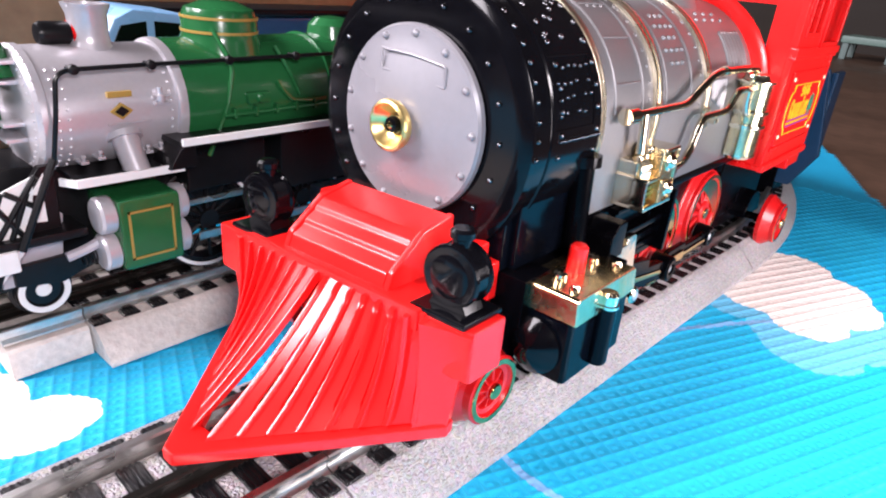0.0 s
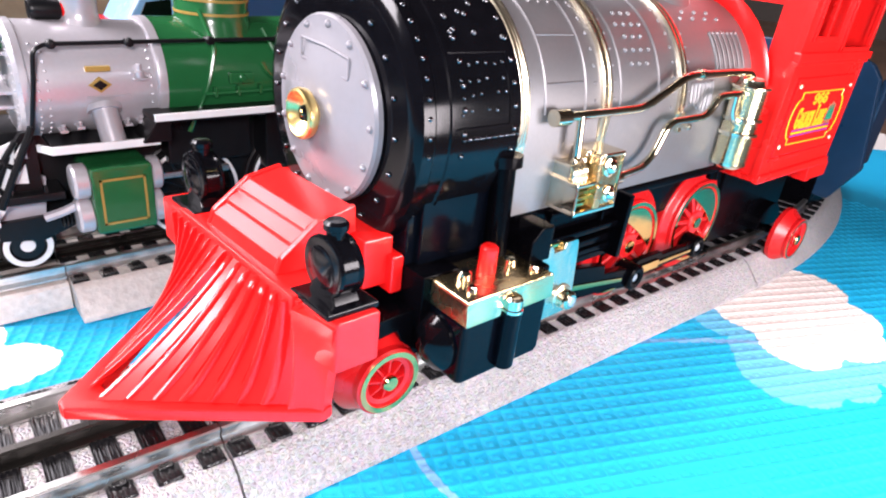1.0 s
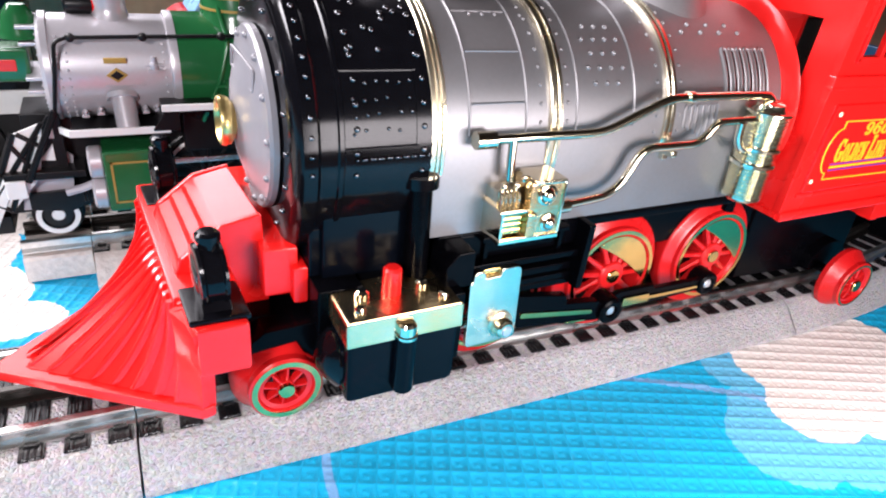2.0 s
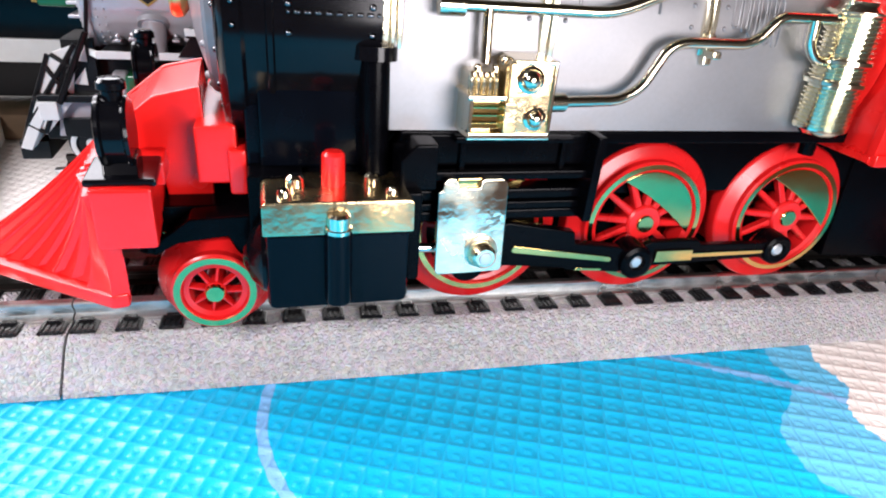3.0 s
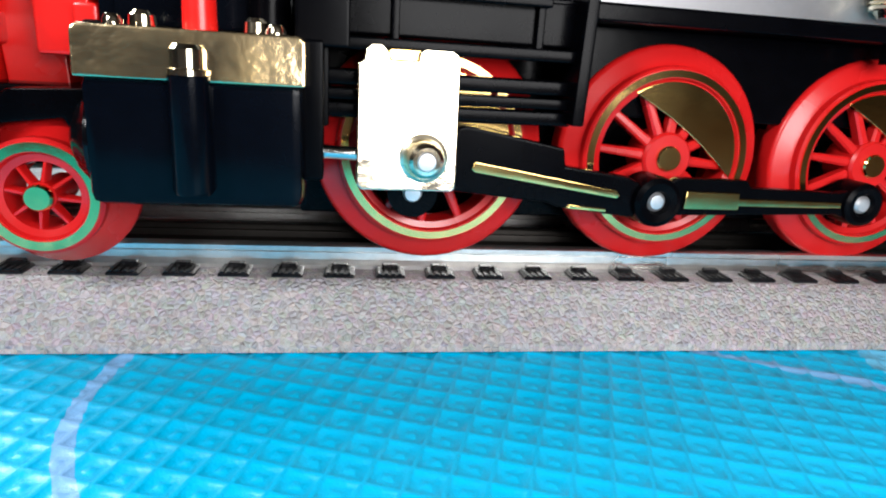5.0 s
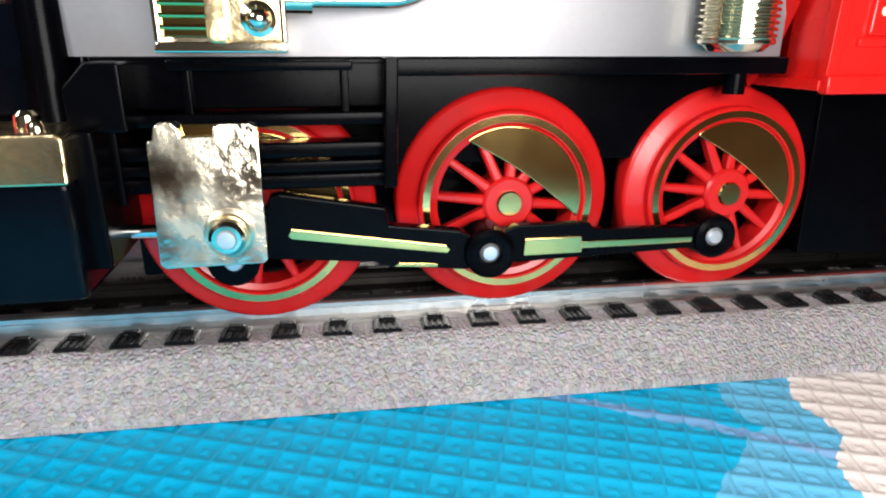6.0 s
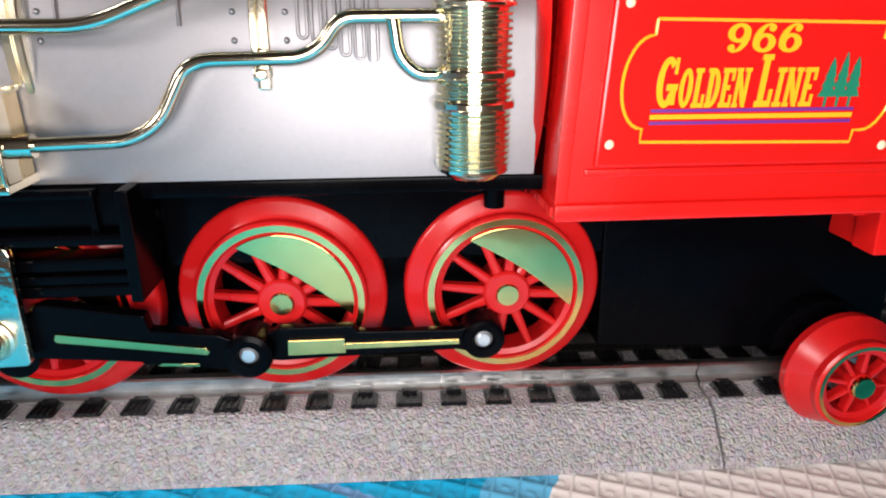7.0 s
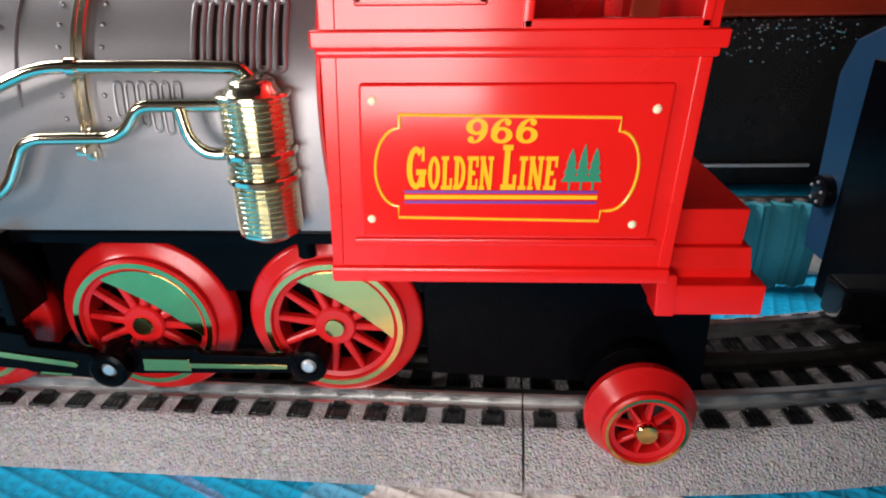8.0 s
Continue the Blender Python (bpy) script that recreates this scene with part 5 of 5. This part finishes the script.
part("board_edge", prism(B(), [(-5.2, GY - 32), (-8.6, GY - 26.4), (-7.6, GY - 25.6), (-4.2, GY - 31)], 58.6, 61.0, "xy", 0.1), WHITE, green, "white painted board edge")
part("side_board", box(B(), 28, 190, GY - 36.4, GY + 36.4, 67.6, 69.6, 0.2), MATT_BLACK, green)
part("board_edge", box(B(), 27.6, 190, GY - 37.4, GY - 36.2, 68.6, 71.2, 0.2), WHITE, green, "white painted board edge")
part("board_bracket", prism(B(), [(24, 60), (34, 60), (34, 67.8), (29, 67.8)], GY - 34, GY - 20, "xz", 0.3), MATT_BLACK, green)
part("frame", box(B(), -22, 188, GY - 12, GY + 12, 26, 62, 0.5), MATT_BLACK, green)
for x0, x1, z0, z1, w in ((36, 70, 46, 66, 22), (76, 120, 40, 66, 24), (126, 180, 36, 66, 26)):
    part("ash_pan", box(B(), x0, x1, GY - w, GY + w, z0, z1, 1.0), MATT_BLACK, green)
cyl = part("cylinder", prism(B(), [(4.4, 28.2), (25.4, 28.2), (25.4, 53.4), (4.4, 53.4)], GY - 36.6, GY + 36.6, "xz", 1.4), GREEN, green, "green cylinder with a thin gold border")
for x0, x1, z0, z1 in ((6.9, 22.4, 32.0, 32.8), (6.9, 22.4, 48.6, 49.4), (6.9, 7.7, 32.0, 49.4), (21.6, 22.4, 32.0, 49.4)):
    part("gold_line", box(B(), x0, x1, GY - 37.0, GY - 36.4, z0, z1, 0), GOLD_PAINT, cyl)
for zc in (34.4, 47.4):
    for x0, x1 in ((-0.6, 4.6), (25.2, 29.2)):
        part("cylinder_cap", lathe(B(), [(0, x0), (5.6, x0), (6.4, x0 + 0.8), (6.4, x1 - 0.6), (5.8, x1), (0, x1)], "x", (0, GY - 29.6, zc), 28), SILVER_PAINT, cyl, "silver cylinder cap")


def pilot_wheel(x, r, y):
    w0 = part("pilot_wheel", lathe(B(), [(0, 0), (r * 0.62, 0), (r * 0.68, -0.9), (r * 0.94, -1.0), (r, -0.4), (r, 2.6), (r + 1.2, 3.0), (r + 1.2, 4.6), (0, 4.6)], "y", (x, y, 11.6 + r), 36), MATT_BLACK, green)
    part("white_tyre", lathe(B(), [(r * 0.70, -1.0), (r * 0.71, -1.35), (r * 0.93, -1.35), (r * 0.94, -1.0)], "y", (x, y, 11.6 + r), 36), WHITE, w0, "white rim")
    part("white_ring", lathe(B(), [(0, -0.5), (r * 0.26, -0.5), (r * 0.3, 0.1)], "y", (x, y, 11.6 + r), 20), WHITE, w0, "pale hub")


for x, r in ((-15.5, 8.6),):
    pilot_wheel(x, r, GY - 16.6)
for x in (46, 92, 138):
    w0 = part("driving_wheel", lathe(B(), [(16.4, 0), (20, 0), (20.4, 0.4), (20.4, 4), (21.4, 4.4), (21.4, 5.6), (16, 5.6), (16.4, 0)], "y", (x, GY - 17.5, 31.8), 48), MATT_BLACK, green)
    part("white_tyre", lathe(B(), [(18.2, -0.1), (18.2, -0.35), (19.6, -0.35), (19.6, -0.1)], "y", (x, GY - 17.5, 31.8), 48), WHITE, w0, "white rim")
    for k in range(12):
        a = math.tau * k / 12
        part("spoke", tube(B(), [(x + 3 * math.cos(a), GY - 16, 31.8 + 3 * math.sin(a)), (x + 17 * math.cos(a), GY - 16, 31.8 + 17 * math.sin(a))], 0.8, 6), MATT_BLACK, w0)
    part("hub", tube(B(), [(x, GY - 18, 31.8), (x, GY - 12, 31.8)], 4, 16), MATT_BLACK, w0)
part("side_rod", box(B(), 40, 146, GY - 20.5, GY - 19, 25, 28.5, 0.4), STEEL, green)
part("piston_guide", box(B(), 31, 60, GY - 22.5, GY - 20.5, 41, 43.5, 0.3), STEEL, green)

# front end of the green engine: lamp, brackets, white-edged pilot
part("headlamp", box(B(), -29, -15, GY - 7, GY + 7, 73, 86, 1.5), GREEN, green, "green headlamp box with a red marker")
part("marker_lens", box(B(), -25.5, -19.5, GY - 7.6, GY - 6.6, 77.4, 81.8, 0.4), material("red_lens", (0.7, 0.03, 0.02), 0.2), green)
part("front_bell", lathe(B(), [(0, 12), (3, 11.6), (5.6, 8), (7.2, 2), (8.4, 0), (0, 0)], "z", (-16, GY - 4, 90), 24), GREEN, green)
for z in (70, 75, 88, 94):
    part("lamp_bracket", box(B(), -17, -8.8, GY - 13, GY + 13, z, z + 1.3, 0.3), SILVER_PAINT, green)
part("front_platform", box(B(), -30, -2, GY - 26, GY + 26, 40, 43, 0.5), MATT_BLACK, green)
part("front_stay", tube(B(), [(-8.8, GY - 25.8, 67.2), (-22, GY - 27, 40)], 1.2, 8), MATT_BLACK, green)
part("front_plate", prism(B(), [(-8, 40), (-8, 64), (-12, 64), (-26, 43), (-26, 40)], GY - 21, GY - 18, "xz", 0.3), MATT_BLACK, green)
# white triangles stand in for bright holes through the black plate
part("white_hole_fill", prism(B(), [(-12, 46), (-12, 53), (-17, 46.5)], GY - 21.6, GY - 20.8, "xz", 0.1), WHITE, green)
part("side_plate", prism(B(), [(-27, 24), (-9, 24), (-6, 46), (-14, 52), (-24, 42)], GY - 17.4, GY - 16, "xz", 0.3), GREY_PAINT, green, "pale grey side plate")
part("white_hole_fill", prism(B(), [(-11, 55), (-11, 62), (-15.5, 55.5)], GY - 21.6, GY - 20.8, "xz", 0.1), WHITE, green)
part("corner_bracket", box(B(), -30, -23, GY - 27, GY - 22, 33, 40.5, 0.8), WHITE, green, "white corner bracket")
part("brake_pipe", tube(B(), [(-10, GY - 27, 34.5), (-4, GY - 27.5, 36), (2, GY - 28, 38.5)], 1.7, 8, 2), GREY_PAINT, green)
front_panel = part("front_panel", prism(B(), [(-14, 62), (-24, 58), (-36, 30), (-30, 26), (-18, 40)], GY - 22.6, GY - 21.8, "xz", 0.2), WHITE, green, "white sloping side panel behind black lattice bars")
for (xa, za), (xb, zb) in (((-14, 62), (-36, 30)), ((-24, 58), (-36, 30)), ((-17, 57), (-30, 27)), ((-26, 54), (-18, 40)), ((-31, 43), (-24, 34)), ((-15, 52), (-23, 58)), ((-30, 27), (-36, 31))):
    part("lattice_bar", tube(B(), [(xa, GY - 23.2, za), (xb, GY - 23.2, zb)], 0.95, 8), MATT_BLACK, front_panel)
pg = part("pilot", prism(B(), [(-30, 42), (-40, 21), (-36, 20), (-26, 40)], GY - 24, GY + 24, "xz", 0.4), WHITE, green, "white and black slatted pilot")
for k in range(7):
    y = GY - 24 + 8 * k
    part("pilot_slat", tube(B(), [(-30.6, y, 42.5), (-40.8, y * 0.7 + GY * 0.3, 21)], 1.0, 8), MATT_BLACK, pg)
part("pilot_foot", box(B(), -43, -32, GY - 16, GY + 16, 13.5, 21.5, 0.6), MATT_BLACK, pg)
part("pony_frame", prism(B(), [(-24, 25), (-10, 23), (6, 29), (6, 33), (-24, 32)], GY - 20.5, GY - 18.2, "xz", 0.4), MATT_BLACK, green)
part("pony_beam", box(B(), -32, -6, GY - 15.5, GY + 15.5, 22, 28, 0.6), MATT_BLACK, green)

# ---- things behind ----
car = thing("passenger_car", (-120, 222, 0), "black model passenger car with gold lettering and a white sill", "model train car")
part("body", box(B(), -330, -22, 205, 245, 34, 110, 2.0), GLOSS_BLACK, car)
part("sill", box(B(), -330, -20, 203.4, 206, 32, 44, 0.5), WHITE, car, "white sill")
part("underframe", box(B(), -320, -30, 212, 238, 12, 33, 1), MATT_BLACK, car)
for x in (-300, -240, -110, -52):
    part("wheel", lathe(B(), [(0, 209), (9, 209), (9.6, 209.6), (9.6, 213), (0, 213)], "y", (x, 0, 16), 24), MATT_BLACK, car)
letters("lettering", "EXPR", 10.5, GOLD_PAINT, car, (-58.0, 204.6, 62.0), 0.0, 1.0, 0.1, label="gold lettering")
part("roof", prism(B(), [(203, 108), (247, 108), (240, 118), (225, 122), (210, 118)], -332, -20, "yz", 0.5), MATT_BLACK, car)

# added board, dark olive with brown patches, filling the ground under the car
board = B()
box(board, -330, 40, 196, 252, -7.6, 6.4, 1.5)
solo("base_board", board, material("olive_board", (0.05, 0.055, 0.02), 0.8, vary=0.5, grain=60, bump=0.001, patch=20, tint=(0.12, 0.07, 0.04)), "dark olive and brown board added under the black car", "board")
cream = B()
prism(cream, [(-66, 92), (-80, 194), (-240, 194), (-240, 70), (-120, 60)], -7.6, 7, "xy", 1.2)
solo("cream_board", cream, CREAM_WOOD, "cream wooden board lying on the play mat", "board")
blue_crate = thing("blue_box", (300, 345, 0), "dark blue long box in front of a wooden box", "box")
part("body", box(B(), 110, 560, 325, 370, -7.8, 84, 3), BLUE, blue_crate)
part("lid", box(B(), 108, 562, 323, 372, 84, 90, 2), MATT_BLACK, blue_crate)
for name, x0, x1, y0, y1, z1, mat, label in (("wooden_plank", 150, 560, 900, 1010, 30, TAN, "tan wooden plank lying far back on the floor"),
                                            ("wooden_plank", 620, 1300, 1150, 1300, 46, WOOD, "dark brown wooden plank lying far back on the floor")):
    plank = B()
    box(plank, x0, x1, y0, y1, -22, z1, 4)
    solo(name, plank, mat, label, "plank", "planks on the floor")
toy = thing("toy_car", (85, 235, 0), "pale blue and red plastic toy car behind the trains", "toy car")
part("body", prism(B(), [(40, 66), (40, 88), (52, 97), (100, 97), (118, 88), (122, 66)], 215, 262, "xz", 3), material("car_red", (0.55, 0.02, 0.03), 0.25), toy, "shiny red lower body")
part("cabin", prism(B(), [(54, 94), (64, 112), (74, 117), (104, 114), (118, 96)], 218, 259, "xz", 2.5), PALE_BLUE, toy, "pale blue roof and pillars")
part("side_window", prism(B(), [(61, 97), (67, 109), (80, 111), (80, 97)], 217.4, 219, "xz", 0.5), GLOSS_BLACK, toy)
part("side_window", prism(B(), [(84, 97), (84, 111), (102, 109.5), (110, 97)], 217.4, 219, "xz", 0.5), GLOSS_BLACK, toy)
part("chassis", box(B(), 44, 120, 220, 258, 10.4, 70, 2), MATT_BLACK, toy)
toy.location.z -= 0.018

shelf = thing("wooden_box", (160, 420, 0), "tan wooden box with a dark lid on the floor", "wooden box")
part("body", box(B(), -120, 420, 380, 470, -7.8, 96, 2), TAN, shelf)
part("lid", box(B(), -124, 424, 376, 474, 96, 106, 2), WOOD, shelf)

# blue coach and red truck behind the cab
coach = thing("blue_coach", (370, 0, 12), "blue plastic toy coach with black buffers standing behind the cab", "toy coach")
part("end_wall", prism(B(), [(-42, 42), (-34, 92), (-28, 99), (-16, 103), (40, 103), (56, 96), (62, 84), (58, 20), (-30, 20)], 372, 377, "yz", 1.2), COACH_BLUE, coach, "rounded blue end wall")
part("side_wall", box(B(), 376, 396, -38, -34, 42, 92, 1.2), COACH_BLUE, coach)
part("side_wall", box(B(), 376, 396, 54, 58, 20, 92, 1.2), COACH_BLUE, coach)
# black block paints in the darkness of an open interior; it is solid
part("cabin_dark_block", box(B(), 371.2, 396, -22, 43, 8, 92, 1), BLACK, coach, "solid black block standing in for the dark interior")
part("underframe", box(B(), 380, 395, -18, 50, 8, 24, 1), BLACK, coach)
for y in (50.5,):
    part("buffer", lathe(B(), [(0, -3.4), (3.6, -3.2), (5.6, -2.6), (6, -1.6), (6, 2), (0, 2)], "x", (371, y, 44.5), 24), GLOSS_BLACK, coach)
for k in range(5):
    w = math.tau * k / 5 + 0.4
    part("buffer_bolt", stud(B(), (367.9, 50.5 + 3.6 * math.cos(w), 44.5 + 3.6 * math.sin(w)), 0.7, 0.7, "x", -1, 8), DISC, coach)
part("coupling", box(B(), 358, 374, 4, 16, 17, 30, 1.5), GLOSS_BLACK, coach)
truck = thing("red_toy_truck", (430, 215, 0), "red toy truck carrying dark glittering load", "toy truck")
part("body", box(B(), 330, 620, 200, 262, 89, 140, 3), material("truck_red", (0.75, 0.06, 0.02), 0.3), truck)
part("load", box(B(), 335, 615, 203, 258, -7.8, 88.6, 3), material("glitter_black", (0.006, 0.005, 0.005), 0.3, vary=0.5, grain=900, bump=0.002), truck, "dark glittering load")
part("white_strip", box(B(), 340, 444, 199, 201, 5.2, 7.2, 0.3), WHITE, truck)
random.seed(12)
beads = B()
for k in range(170):
    bmesh.ops.create_icosphere(beads, subdivisions=1, radius=0.35 + 0.6 * random.random(), matrix=Matrix.Translation((345 + 110 * random.random(), 202.2, 62 + 26 * random.random() ** 0.5)))
tagged(part("glitter", beads, BRIGHT, truck, "silver glitter specks"), kind="stuff")
cloth = B()
rows = []
for k in range(25):
    x = 346 + 1.7 * k
    y = 74 + 1.4 * math.sin(k * 1.15) + 1.0 * math.sin(k * 2.7)
    rows.append([cloth.verts.new((x, y + dy, zz)) for dy, zz in ((0, -6.5), (-1.5, 12), (0, 30), (2, 30.6), (1, 12), (2, -6.5))])
for a, b in zip(rows, rows[1:]):
    for k in range(6):
        cloth.faces.new((a[k], a[(k + 1) % 6], b[(k + 1) % 6], b[k]))
cloth.faces.new(rows[0])
cloth.faces.new(rows[-1][::-1])
solo("teal_cloth", cloth, TEAL, "teal cloth bunched up beside the track", "cloth")
stool = thing("low_stool", (2275, 225, -22), "pale green low stool standing far back on the floor", "stool")
part("seat", box(B(), 2200, 2350, 150, 300, 24, 46, 6), material("pale_green", (0.16, 0.25, 0.22), 0.5), stool)
leg_paint = material("stool_leg", (0.14, 0.2, 0.19), 0.5)
for x in (2215, 2335):
    for y in (165, 285):
        part("leg", box(B(), x - 9, x + 9, y - 9, y + 9, -22, 26, 3), leg_paint, stool)
